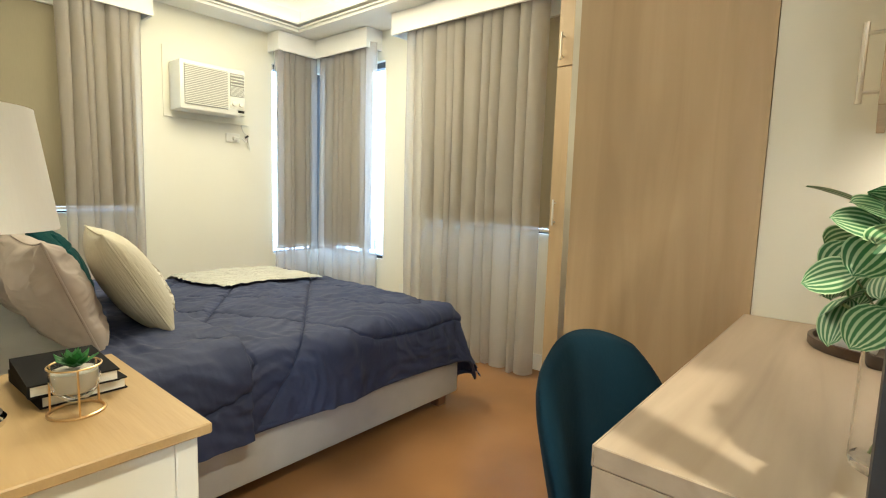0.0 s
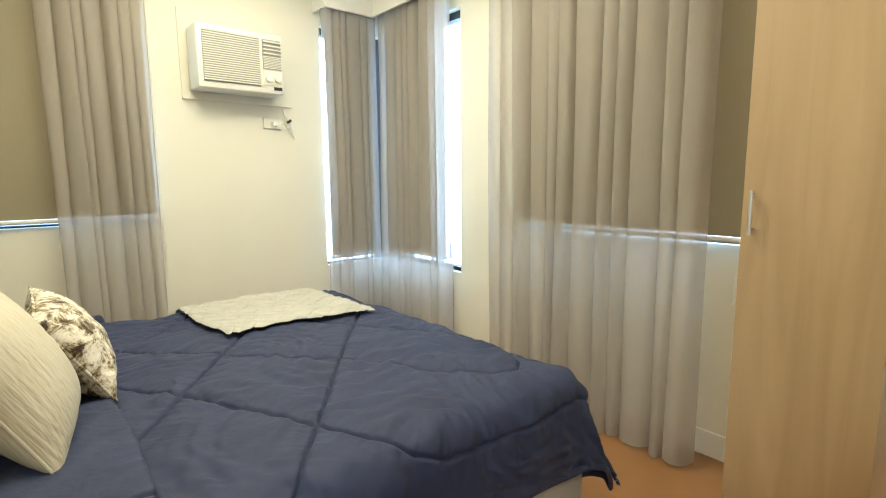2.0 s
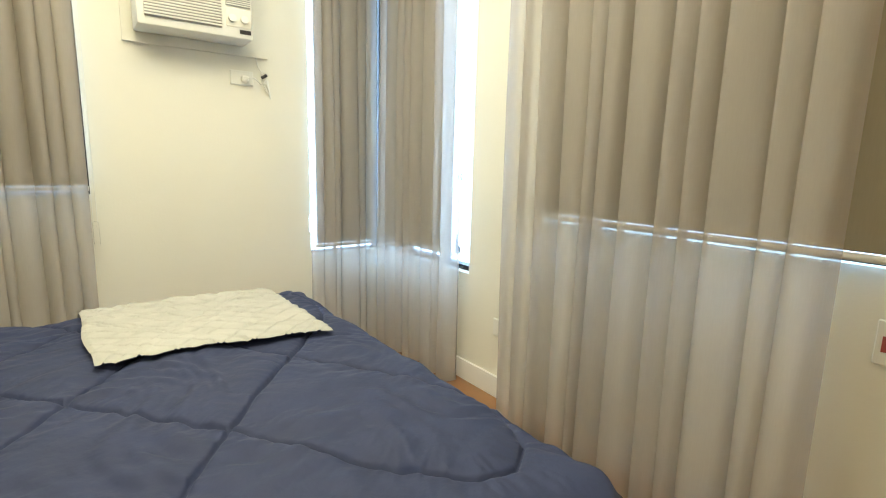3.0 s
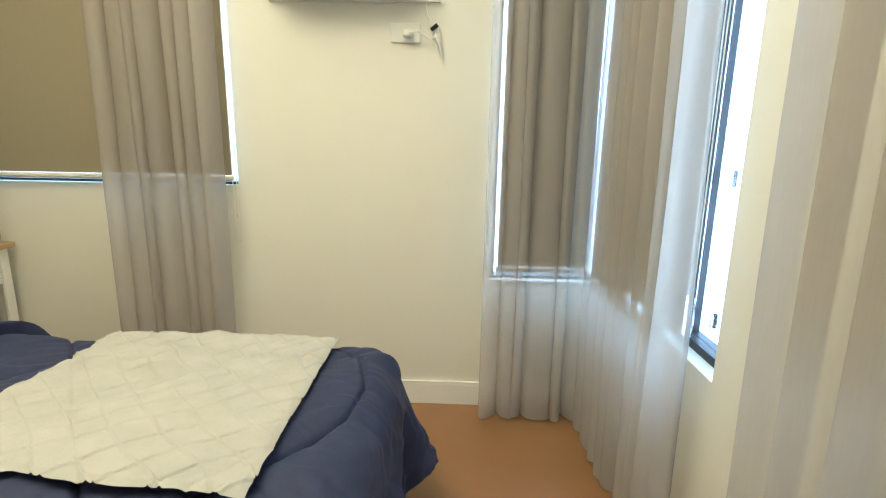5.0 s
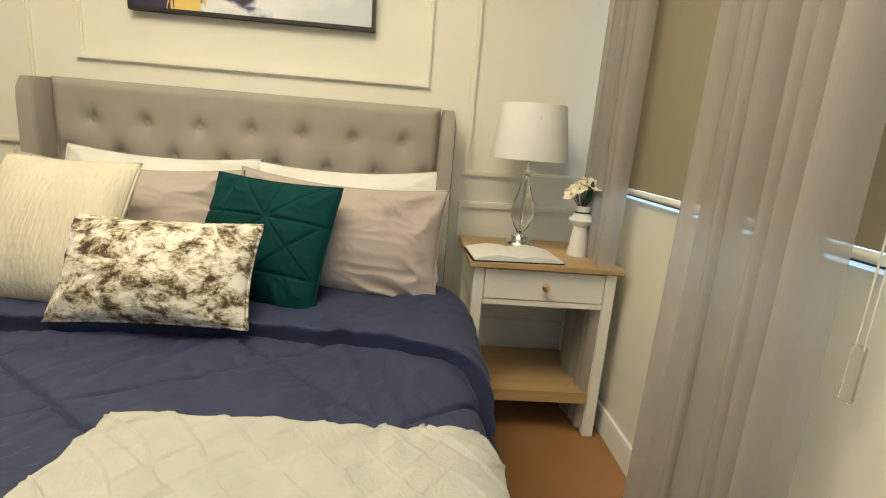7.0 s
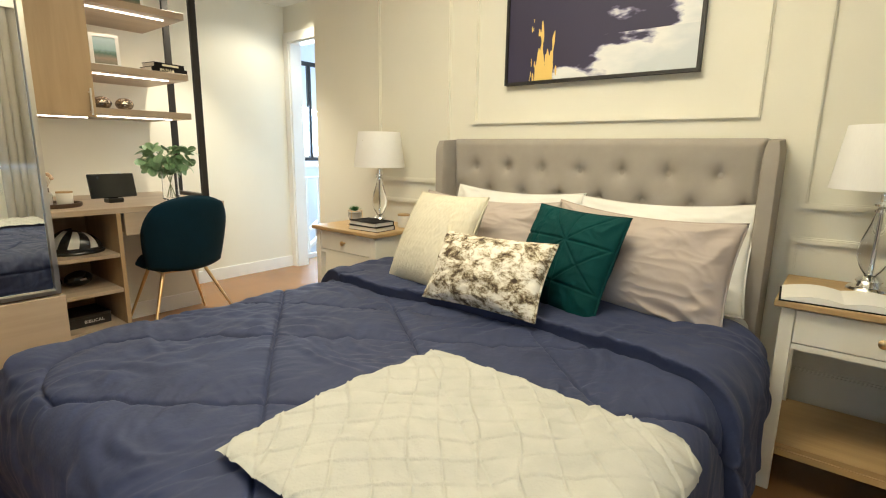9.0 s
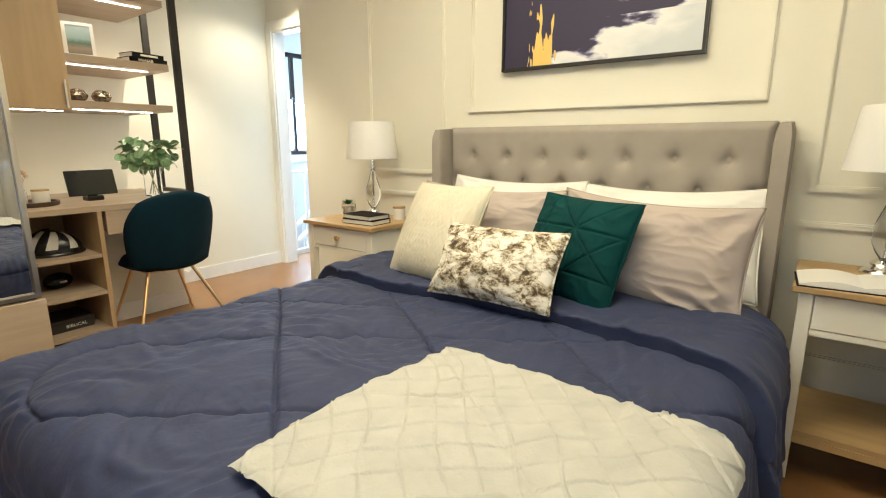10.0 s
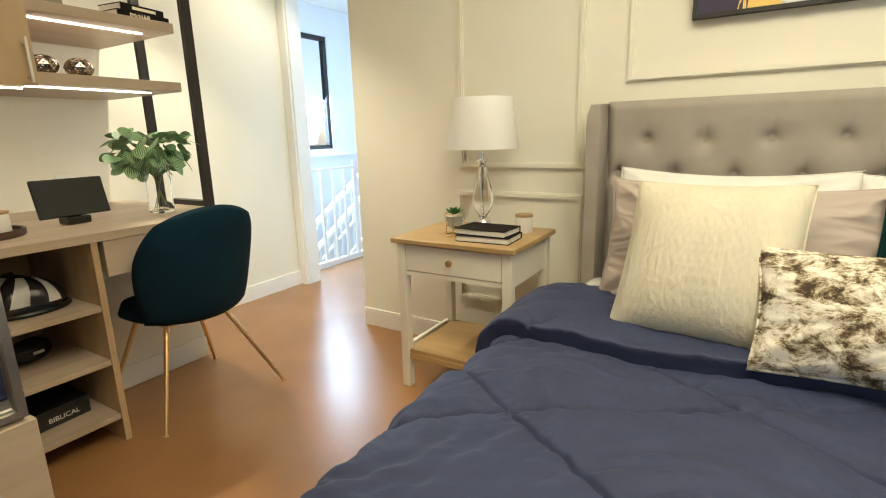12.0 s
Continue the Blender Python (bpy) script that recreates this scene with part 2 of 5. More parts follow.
def tube(bm, pts, r, n=8, r2=None):
    """A round bar through points, tapering from r to r2."""
    pts = [Vector(p) for p in pts]
    r2 = r if r2 is None else r2
    rings = []
    for i, p in enumerate(pts):
        d = (pts[min(i + 1, len(pts) - 1)] - pts[max(i - 1, 0)]).normalized()
        up = Vector((0, 0, 1)) if abs(d.z) < 0.9 else Vector((1, 0, 0))
        a = d.cross(up).normalized()
        b = d.cross(a)
        rr = r + (r2 - r) * i / max(1, len(pts) - 1)
        rings.append([bm.verts.new(p + a * rr * math.cos(2 * math.pi * k / n) + b * rr * math.sin(2 * math.pi * k / n)) for k in range(n)])
    for a, b in zip(rings, rings[1:]):
        for i in range(n):
            j = (i + 1) % n
            bm.faces.new((a[i], a[j], b[j], b[i]))
    bm.faces.new(rings[0])
    bm.faces.new(rings[-1])
    return bm


def sheet(bm, f, nu, nv, wrap=False):
    """A grid of nu x nv cells through f(u, v), u and v from 0 to 1."""
    vs = [[bm.verts.new(f(i / nu, j / nv)) for j in range(nv + 1)] for i in range(nu + 1)]
    for i in range(nu):
        for j in range(nv):
            bm.faces.new((vs[i][j], vs[i + 1][j], vs[i + 1][j + 1], vs[i][j + 1]))
    return bm


def struct(name, bm, material, label="", category="", smooth=False):
    return tagged(part(name, bm, material, None, label, smooth), label, category, kind="structure")


# ---- the room ----
XE, YN, YS, ZC = 3.0, 4.0, -0.73, 2.43
T = 0.12

struct("floor", boxm(-2.95, XE + T, -0.92, YN + T, -0.1, 0), M_FLOOR, "smooth orange-brown vinyl floor with a soft sheen", "floor")
struct("stair_floor", boxm(-2.95, 0.3, -2.0, -0.92, -1.6, -1.5), M_FLOOR, "lower floor below the stair", "floor")

# headboard wall and its end
struct("wall_west", boxm(-0.33, 0, 0.31, YN + T, 0, ZC + 0.3), M_WALL, "cream painted wall behind the bed", "wall")
# north wall with two openings
W1 = (0.13, 1.465, 0.945, 2.20)
W2 = (2.51, 3.0, 0.57, 2.20)
bm = bmesh.new()
box(bm, 0, W1[0], YN, YN + T, 0, 2.73)
box(bm, W1[0], W1[1], YN, YN + T, 0, W1[2])
box(bm, W1[0], W1[1], YN, YN + T, W1[3], 2.73)
box(bm, W1[1], W2[0], YN, YN + T, 0, 2.73)
box(bm, W2[0], XE + T, YN, YN + T, 0, W2[2])
box(bm, W2[0], XE + T, YN, YN + T, W2[3], 2.73)
struct("wall_north", bm, M_WALL, "cream painted wall with two windows", "wall")
W3 = (3.12, 4.0, 0.57, 2.20)
W4 = (1.40, 2.66, 0.90, 2.20)
bm = bmesh.new()
box(bm, XE, XE + T, 1.0, W4[0], 0, 2.73)
box(bm, XE, XE + T, W4[0], W4[1], 0, W4[2])
box(bm, XE, XE + T, W4[0], W4[1], W4[3], 2.73)
box(bm, XE, XE + T, W4[1], W3[0], 0, 2.73)
box(bm, XE, XE + T, W3[0], YN, 0, W3[2])
box(bm, XE, XE + T, W3[0], YN, W3[3], 2.73)
struct("wall_east", bm, M_WALL, "cream painted wall with windows", "wall")
struct("wall_desk", boxm(-0.45, XE + T, YS - T, YS, 0, 2.73), M_WALL, "cream painted wall behind the desk", "wall")
struct("wall_return", boxm(1.848, XE + T, YS, 0.268, 0, 2.73), M_WALL, "cream painted return wall beside the desk", "wall")
struct("wall_knee", boxm(0.765, 1.36, YS, -0.17, 0, 0.76), M_WALL, "low cream wall under the desk", "wall")
struct("wall_east_end", boxm(XE, XE + T, -0.75, 1.0, 0, 2.73), M_WALL, "cream wall behind the wardrobe", "wall")
# door wall
bm = bmesh.new()
box(bm, -0.57, -0.45, YS - T, -0.66, 0, 2.73)
box(bm, -0.57, -0.45, -0.66, 0.20, 2.12, 2.73)
box(bm, -0.57, -0.45, 0.20, 0.31, 0, 2.73)
struct("wall_door", bm, M_WALL, "cream painted wall with the open doorway", "wall")
struct("wall_niche", boxm(-0.57, -0.33, 0.31, 0.43, 0, 2.73), M_WALL, "cream wall beside the doorway", "wall")

# ceiling: a soffit round a raised tray
CX0, CX1, CY0, CY1 = 0.42, 2.65, 1.25, 3.79
bm = bmesh.new()
box(bm, -0.57, XE + T, YS - T, CY0, ZC, ZC + 0.3)
box(bm, -0.57, XE + T, CY1, YN + T, ZC, ZC + 0.3)
box(bm, -0.57, CX0, CY0, CY1, ZC, ZC + 0.3)
box(bm, CX1, XE + T, CY0, CY1, ZC, ZC + 0.3)
box(bm, CX0, CX1, CY0, CY1, ZC + 0.17, ZC + 0.3)
struct("ceiling", bm, M_CEIL, "white ceiling with a raised lit tray", "ceiling")
bm = bmesh.new()
for k, (d, h0, h1) in enumerate(((0.03, 0.0, 0.022), (0.05, 0.022, 0.034), (0.075, 0.045, 0.060))):
    box(bm, CX0, CX1, CY0, CY0 + d, ZC + h0, ZC + h1)
    box(bm, CX0, CX1, CY1 - d, CY1, ZC + h0, ZC + h1)
    box(bm, CX0, CX0 + d, CY0 + d, CY1 - d, ZC + h0, ZC + h1)
    box(bm, CX1 - d, CX1, CY0 + d, CY1 - d, ZC + h0, ZC + h1)
struct("cornice_trim", bm, M_WHITE, "stepped white cornice round the tray", "cornice")
cove = thing("cove_light", (CX0, CY0, ZC), "warm white LED cove strip along the ceiling tray", "light")
for a in ((0.01, 2.22, 0.012, 0.03), (0.01, 2.22, 2.51, 2.528), (0.012, 0.03, 0.04, 2.50), (2.20, 2.218, 0.04, 2.50)):
    part("led_strip", boxm(*a, 0.065, 0.072), M_COVE, cove)

# baseboards
BH = 0.105


def baseboard(name, *runs):
    bm = bmesh.new()
    for r in runs:
        box(bm, *r, 0, BH - 0.012)
        box(bm, r[0] + 0.001, r[1] - 0.001, r[2] + 0.001, r[3] - 0.001, BH - 0.012, BH)
    struct(name, bm, M_WHITE, "white painted baseboard", "baseboard")


baseboard("baseboard_west", (0, 0.014, 0.31, YN))
baseboard("baseboard_north", (0.014, XE, YN - 0.014, YN))
baseboard("baseboard_east", (XE - 0.014, XE, 1.40, YN - 0.014))
baseboard("baseboard_desk", (-0.45, 0.765, YS, YS + 0.014))
baseboard("baseboard_knee", (0.765, 1.36, -0.17, -0.156))
baseboard("baseboard_niche", (-0.33, 0.0, 0.296, 0.31))

# wall moulding frames


def moulding(name, y0, y1, z0, z1, top=True):
    bm = bmesh.new()
    for d, t in ((0.030, 0.010), (0.018, 0.018)):
        o = (0.030 - d) / 2
        a, b, c, e = y0 + o, y1 - o, z0 + o, z1 - o
        x0 = 0.0 if t == 0.010 else 0.010
        box(bm, x0, t, a, b, c, c + d)
        box(bm, x0, t, a, b, e - d, e)
        box(bm, x0, t, a, a + d, c + d, e - d)
        box(bm, x0, t, b - d, b, c + d, e - d)
    struct(name, bm, M_WALL, "cream raised panel moulding on the wall", "moulding")


moulding("trim_1", 0.985, 1.605, 0.955, 2.28)
moulding("trim_2", 0.97, 1.615, 0.27, 0.845)
moulding("trim_3", 1.775, 3.215, 1.31, 2.28)
moulding("trim_4", 3.385, 3.97, 0.955, 2.28)
moulding("trim_5", 3.375, 3.97, 0.27, 0.845)

# doorway casing
bm = bmesh.new()
box(bm, -0.45, -0.435, YS + 0.002, -0.66, 0, 2.20)
box(bm, -0.45, -0.435, 0.20, 0.27, 0, 2.20)
box(bm, -0.45, -0.435, -0.66, 0.20, 2.12, 2.20)
box(bm, -0.57, -0.45, -0.66, -0.645, 0, 2.105)
box(bm, -0.57, -0.45, 0.185, 0.20, 0, 2.105)
box(bm, -0.57, -0.45, -0.66, 0.20, 2.105, 2.12)
struct("door_frame", bm, M_WHITE, "white painted door casing of the open doorway", "door frame")


# windows
def window(name, x0, x1, z0, z1, place, cols=2, label="black aluminium framed window with bright daylight outside", midbar=False):
    """A window in its own plane: x along the wall, y its depth."""
    w = thing(name, (0, 0, 0), label, "window", kind="structure")
    w.matrix_world = place
    f = 0.045
    bm = bmesh.new()
    box(bm, x0, x1, -0.03, 0.03, z0, z0 + f)
    box(bm, x0, x1, -0.03, 0.03, z1 - f, z1)
    box(bm, x0, x0 + f, -0.03, 0.03, z0 + f, z1 - f)
    box(bm, x1 - f, x1, -0.03, 0.03, z0 + f, z1 - f)
    part("window_frame", bm, M_BLACK, w)
    for i in range(1, cols):
        x = x0 + (x1 - x0) * i / cols
        part("mullion", boxm(x - 0.02, x + 0.02, -0.025, 0.025, z0 + f, z1 - f), M_BLACK, w)
    for i in range(cols):
        a = x0 + (x1 - x0) * i / cols
        b = x0 + (x1 - x0) * (i + 1) / cols
        a += f if i == 0 else 0.021
        b -= f if i == cols - 1 else 0.021
        p = part("pane", boxm(a, b, -0.003, 0.003, z0 + f, z1 - f), M_WINGLASS, w)
        p.visible_shadow = False
    return w


window("window_1", W1[0] - 0.03, W1[1] + 0.03, W1[2] - 0.035, W1[3], pose(0, YN + 0.075, 0), 1)
window("window_2", W2[0] - 0.03, W2[1] + 0.03, W2[2] - 0.035, W2[3], pose(0, YN + 0.075, 0), 1)
window_3 = window("window_3", 2.92, 3.92, W3[2] - 0.02, W3[3], pose(XE + 0.075, 0, 0, 0, 0, 90), 2)
window("window_4", W4[0] - 0.03, W4[1] + 0.03, W4[2] - 0.035, W4[3], pose(XE + 0.075, 0, 0, 0, 0, 90), 1)

for z in (0.63, 1.03):
    la = part("latch", boxm(-0.022, 0.022, -0.012, 0.012, z, z + 0.045, bev=0.004), M_CLEAR, window_3, "pale clear plastic latch")
    la.location = (3.35, -0.025, 0)

# the ground outside
M_GROUND = mat("pale_concrete", (0.5, 0.5, 0.48), 0.9, vary=0.15, scale=0.8)
struct("ground", boxm(-300, 300, -300, 300, -6.2, -6.0), M_GROUND, "pale concrete ground outside", "ground")

# ---- hall and stair ----
bm = bmesh.new()
HW = (-2.27, -1.10, 1.00, 2.24)
box(bm, -2.95, HW[0], -2.12, -2.0, -1.6, 2.9)
box(bm, HW[1], 0.3, -2.12, -2.0, -1.6, 2.9)
box(bm, HW[0], HW[1], -2.12, -2.0, -1.6, HW[2])
box(bm, HW[0], HW[1], -2.12, -2.0, HW[3], 2.9)
struct("wall_hall_south", bm, M_HALL, "pale blue-white hall wall with a window", "wall")
struct("wall_hall_west", boxm(-3.07, -2.95, -2.12, 1.5, -1.6, 2.9), M_HALL, "pale hall wall", "wall")
struct("wall_hall_north", boxm(-2.95, -0.57, 1.38, 1.5, 0, 2.9), M_HALL, "pale hall wall", "wall")
struct("wall_hall_east", boxm(-0.57, -0.45, -2.0, YS - T, -1.6, 2.9), M_HALL, "pale hall wall", "wall")
struct("wall_hall_room", boxm(-0.58, -0.57, 0.43, 1.38, 0, 2.9), M_HALL, "pale hall wall", "wall")
struct("hall_ceiling", boxm(-3.07, -0.45, -2.12, 1.5, 2.55, 2.65), M_CEIL, "white hall ceiling", "ceiling")
struct("window_sill", boxm(-2.9, -0.6, -2.0, -1.955, 0.915, 0.94), M_WHITE, "white ledge under the hall window", "ledge")
window("window_5", HW[0], HW[1], HW[2], HW[3], pose(0, -2.05, 0), 2)

rail = thing("stair_railing", (-1.3, -0.90, 0), "white painted steel railing along the stair opening", "railing")
part("bottom_plate", boxm(-1.4, 0.72, -0.02, 0.02, 0, 0.05), M_WHITE, rail)
part("top_rail", tube(bmesh.new(), [(-1.4, 0, 0.86), (0.72, 0, 0.86)], 0.012), M_WHITE, rail)
for i in range(15):
    x = -1.35 + i * 0.145
    big = i % 5 == 4
    part("post" if big else "baluster", boxm(x - (0.022 if big else 0.009), x + (0.022 if big else 0.009), -0.012, 0.012, 0.05, 0.92 if big else 0.852), M_WHITE, rail)
st = thing("stair_flight", (-0.75, -1.35, 0), "white stair handrails running down beside the hall", "stair")
for dy in (0.0, 0.28):
    part("handrail", tube(bmesh.new(), [(0.25, dy, -0.15), (-1.9, dy, 1.15)], 0.03, 10), M_WHITE, st)
    part("lower_rail", tube(bmesh.new(), [(0.25, dy, -0.55), (-1.9, dy, 0.75)], 0.018, 8), M_WHITE, st)
    for i in range(10):
        x = 0.15 - i * 0.2
        z = 0.0 - (x - 0.25) * 0.605 - 0.15
        part("baluster", boxm(x - 0.01, x + 0.01, dy - 0.01, dy + 0.01, z - 0.75, z), M_WHITE, st)
sw = thing("hall_switch", (-2.42, -2.0, 1.12), "white double wall switch plate", "switch")
part("plate", boxm(-0.045, -0.005, 0, 0.01, 0, 0.1, bev=0.002), M_PLASTIC, sw)
part("plate", boxm(0.01, 0.05, 0, 0.01, 0, 0.1, bev=0.002), M_PLASTIC, sw)

# ---- curtains and blinds ----


def curtain(name, length, h, folds, amp, seed, label, flare=0.0, room=-1, group="curtains at the windows"):
    """A gathered curtain along local x, hanging from z = h to the floor."""
    rnd = random.Random(seed)
    phases = [rnd.uniform(-0.5, 0.5) for _ in range(folds + 2)]
    ampl = [rnd.uniform(0.65, 1.15) for _ in range(folds + 2)]

    def f(u, v):
        s = u * folds
        s += 0.30 * math.sin(1.9 * s + seed) * min(1.0, 4 * u * (1 - u))
        s = max(0.0, min(folds - 1e-6, s))
        i = int(min(s, folds - 1e-6))
        a = ampl[i] + (ampl[i + 1] - ampl[i]) * (s - i)
        ph = phases[i] + (phases[i + 1] - phases[i]) * (s - i)
        low = 1 - v
        y = room * amp * a * (2 * abs(math.sin(math.pi * s + 0.5 * ph * (0.4 + 0.9 * low))) ** 0.75 - 1.1) * (0.75 + 0.3 * low)
        y += 0.006 * math.sin(7 * s + 5 * v + seed)
        x = u * length - 0.165 * length / folds * math.sin(2 * math.pi * s + ph) * (1.15 - 0.35 * low) + flare * low * (u - 0.5) * length
        x += 0.012 * low * math.sin(3.1 * s + seed)
        z = 0.018 + 0.006 * math.sin(4.4 * s + seed) + v * (h - 0.018)
        return (x, y, z)

    c = thing(name, (0, 0, 0), label, "curtain", group)
    bm = sheet(bmesh.new(), f, folds * 20, 14)
    part("cloth", bm, M_CURT, c, smooth=True, angle=180)

    def g(u, v):
        x, y, z = f(u, 0)
        return (x, y - 0.001, z + v * 0.045)
    part("hem", sheet(bmesh.new(), g, folds * 20, 1), M_CURT, c, smooth=True, angle=180)
    return c


VOILE = "floor-length sheer taupe voile curtain in folds"
HC = 2.32
c = curtain("curtain", 0.39, HC, 6, 0.038, 1, VOILE + ", beside the bedside table", -0.25)
c.location = (0.13, 3.90, 0)
c = curtain("curtain", 0.46, HC, 7, 0.042, 2, VOILE + ", bunched by the blind edge")
c.location = (1.00, 3.875, 0)
c = curtain("curtain", 0.40, HC, 6, 0.036, 3, VOILE + ", in the window corner", 0.03)
c.location = (2.475, 3.88, 0)
c = curtain("curtain", 0.72, HC, 8, 0.040, 4, VOILE + ", drawn across the corner window", room=1)
c.matrix_world = pose(2.89, 3.12, 0, 0, 0, 90)
c = curtain("curtain", 1.14, HC, 12, 0.056, 5, VOILE + ", drawn across the wide window", -0.03, room=1)
c.matrix_world = pose(2.825, 1.565, 0, 0, 0, 90)


def blind(name, x0, x1, top, bottom, place, label, chain_x=None, weight_z=0.0, out=1):
    b = thing(name, (0, 0, 0), label, "roller blind", "roller blinds at the windows")
    b.matrix_world = place
    # Unseen strip added against the wall to stop window light leaking over the top.
    part("light_stop", boxm(x0, x1, -0.022, 0.027, top - 0.06, top + 0.03), M_PLASTIC, b, "white strip added to stop light above the blind")
    part("roller", tube(bmesh.new(), [(x0, 0, top), (x1, 0, top)], 0.02, 14), M_BLIND, b, smooth=True)
    part("blind_cloth", boxm(x0 + 0.005, x1 - 0.005, -0.001, 0.001, bottom + 0.012, top), M_BLIND, b)
    # Added white reflector behind the cloth, bouncing window light onto reveal and wall.
    part("bounce_sheet", boxm(x0 + 0.006, x1 - 0.006, min(0.0015 * out, 0.0025 * out), max(0.0015 * out, 0.0025 * out), bottom + 0.012, top - 0.02), M_SHEET, b, "white sheet added to bounce window light onto the wall")
    part("bottom_bar", tube(bmesh.new(), [(x0, 0, bottom), (x1, 0, bottom)], 0.011, 10), M_PLASTIC, b, "white bottom bar", smooth=True)
    if chain_x is not None:
        bm = bmesh.new()
        for dx in (-0.008, 0.008):
            tube(bm, [(chain_x + dx, -0.015 * out, top), (chain_x + dx, -0.015 * out, weight_z + 0.05)], 0.0018, 6)
        part("chain", bm, M_PLASTIC, b, "white bead chain")
        part("chain_weight", boxm(chain_x - 0.013, chain_x + 0.013, -0.015 * out - 0.007, -0.015 * out + 0.007, weight_z - 0.05, weight_z + 0.055, bev=0.004), M_CLEAR, b, "clear chain weight")
    return b


BL = "olive taupe roller blind pulled down"
blind("roller_blind", 0.122, 1.458, 2.28, 0.975, pose(0, 3.972, 0), BL + ", lit along its lower edge", 1.470, 0.77)
blind("roller_blind", 2.53, 2.90, 2.28, 0.625, pose(0, 3.972, 0), BL + ", in the corner", 2.50, 0.76)
blind("roller_blind", 3.22, 3.89, 2.28, 0.66, pose(2.962, 0, 0, 0, 0, 90), BL + ", behind the corner curtain", 3.17, 0.72, -1)
blind("roller_blind", 1.40, 2.63, 2.28, 0.925, pose(2.962, 0, 0, 0, 0, 90), BL + ", beside the wardrobe", out=-1)


def pelmet(name, runs, label):
    p = thing(name, (0, 0, 0), label, "pelmet", "pelmets over the windows")
    for r in runs:
        part("board", boxm(*r, 2.275, 2.426), M_CEIL, p)
    return p


PL = "white painted box pelmet under the ceiling"
pelmet("pelmet", [(0.004, 1.53, 3.83, 3.848), (1.512, 1.53, 3.848, 3.998)], PL + " over the bedside window")
pelmet("pelmet", [(2.47, 2.848, 3.83, 3.848), (2.47, 2.488, 3.848, 3.998), (2.83, 2.848, 3.16, 3.83), (2.848, 2.998, 3.16, 3.178)], PL + " turning the window corner")
pelmet("pelmet", [(2.755, 2.773, 1.385, 2.80), (2.773, 2.998, 2.782, 2.80)], PL + " over the wide window")

# ---- window air conditioner ----
ac = thing("air_conditioner", (1.68, 4.0, 1.69), "ivory window air conditioner with a louvred grille", "air conditioner")
part("body", boxm(0, 0.488, -0.19, -0.001, 0, 0.345, bev=0.012, seg=2), M_PLASTIC, ac, smooth=True)
part("grille_recess", boxm(0.03, 0.345, -0.196, -0.19, 0.035, 0.315), M_GREYP, ac)
for i in range(22):
    z = 0.042 + i * 0.0125
    part("louvre", boxm(0.03, 0.345, -0.204, -0.196, z, z + 0.006), M_PLASTIC, ac)
part("vent_recess", boxm(0.365, 0.475, -0.195, -0.19, 0.14, 0.31), M_GREYP, ac)
for i in range(4):
    part("vane", boxm(0.365, 0.475, -0.207, -0.195, 0.225 + i * 0.022, 0.231 + i * 0.022), M_PLASTIC, ac)
for i in range(8):
    part("slat", boxm(0.365, 0.475, -0.200, -0.195, 0.145 + i * 0.009, 0.149 + i * 0.009), M_PLASTIC, ac)
part("control_panel", boxm(0.365, 0.475, -0.194, -0.19, 0.05, 0.128), M_CREAM, ac)
for x in (0.39, 0.445):
    kn = part("knob", tube(bmesh.new(), [(x, -0.194, 0.085), (x, -0.212, 0.085)], 0.017, 16), M_PLASTIC, ac, smooth=True)
part("badge", boxm(0.425, 0.475, -0.194, -0.19, 0.022, 0.04), M_BLACK, ac)
fr = thing("wall_batten", (1.635, 4.0, 1.655), "thin cream batten frame round the air conditioner", "trim")
part("ledge", boxm(0.0, 0.65, -0.018, -0.001, -0.012, 0.0), M_WALL, fr)
part("upright", boxm(0.0, 0.012, -0.012, -0.001, 0.0, 0.49), M_WALL, fr)
so = thing("wall_socket", (2.095, 4.0, 1.50), "white double socket plate with a plug in it", "socket")
part("plate", boxm(0, 0.115, -0.010, -0.001, 0, 0.072, bev=0.003), M_PLASTIC, so)
part("plug", boxm(0.05, 0.085, -0.045, -0.010, 0.015, 0.045, bev=0.006), M_PLASTIC, so)
bm = bmesh.new()
tube(bm, [(0.07, -0.045, 0.03), (0.11, -0.05, 0.035), (0.15, -0.03, 0.01), (0.175, -0.02, 0.02)], 0.0035, 6)
tube(bm, [(0.178, -0.02, 0.03), (0.186, -0.024, -0.005), (0.20, -0.02, -0.06)], 0.009, 8, 0.003)
tube(bm, [(0.13, -0.008, 0.16), (0.14, -0.012, 0.10), (0.165, -0.02, 0.06), (0.16, -0.02, 0.02), (0.185, -0.02, -0.03)], 0.003, 6)
tube(bm, [(0.15, -0.02, 0.07), (0.19, -0.02, 0.03), (0.175, -0.02, -0.02), (0.20, -0.02, -0.045)], 0.003, 6)
tube(bm, [(0.16, -0.02, 0.08), (0.18, -0.022, 0.05), (0.165, -0.02, 0.01)], 0.003, 6)
part("cord", bm, M_PLASTIC, so, "coiled white power cord")
part("cable_tie", tube(bmesh.new(), [(0.155, -0.02, 0.045), (0.18, -0.025, 0.062)], 0.008, 8), M_BLACK, so, "black cable tie")
s2 = thing("wall_socket", (2.999, 2.84, 0.31), "small white socket plate low on the wall", "socket")
part("plate", boxm(-0.010, -0.001, 0, 0.07, 0, 0.085, bev=0.003), M_PLASTIC, s2)
s3 = thing("wall_socket", (2.999, 1.462, 0.66), "small white switch plate with a red mark beside the wardrobe", "socket")
part("plate", boxm(-0.010, -0.001, 0, 0.045, 0, 0.115, bev=0.003), M_PLASTIC, s3)
part("switch", boxm(-0.013, -0.010, 0.010, 0.030, 0.035, 0.075), M_REDP, s3)

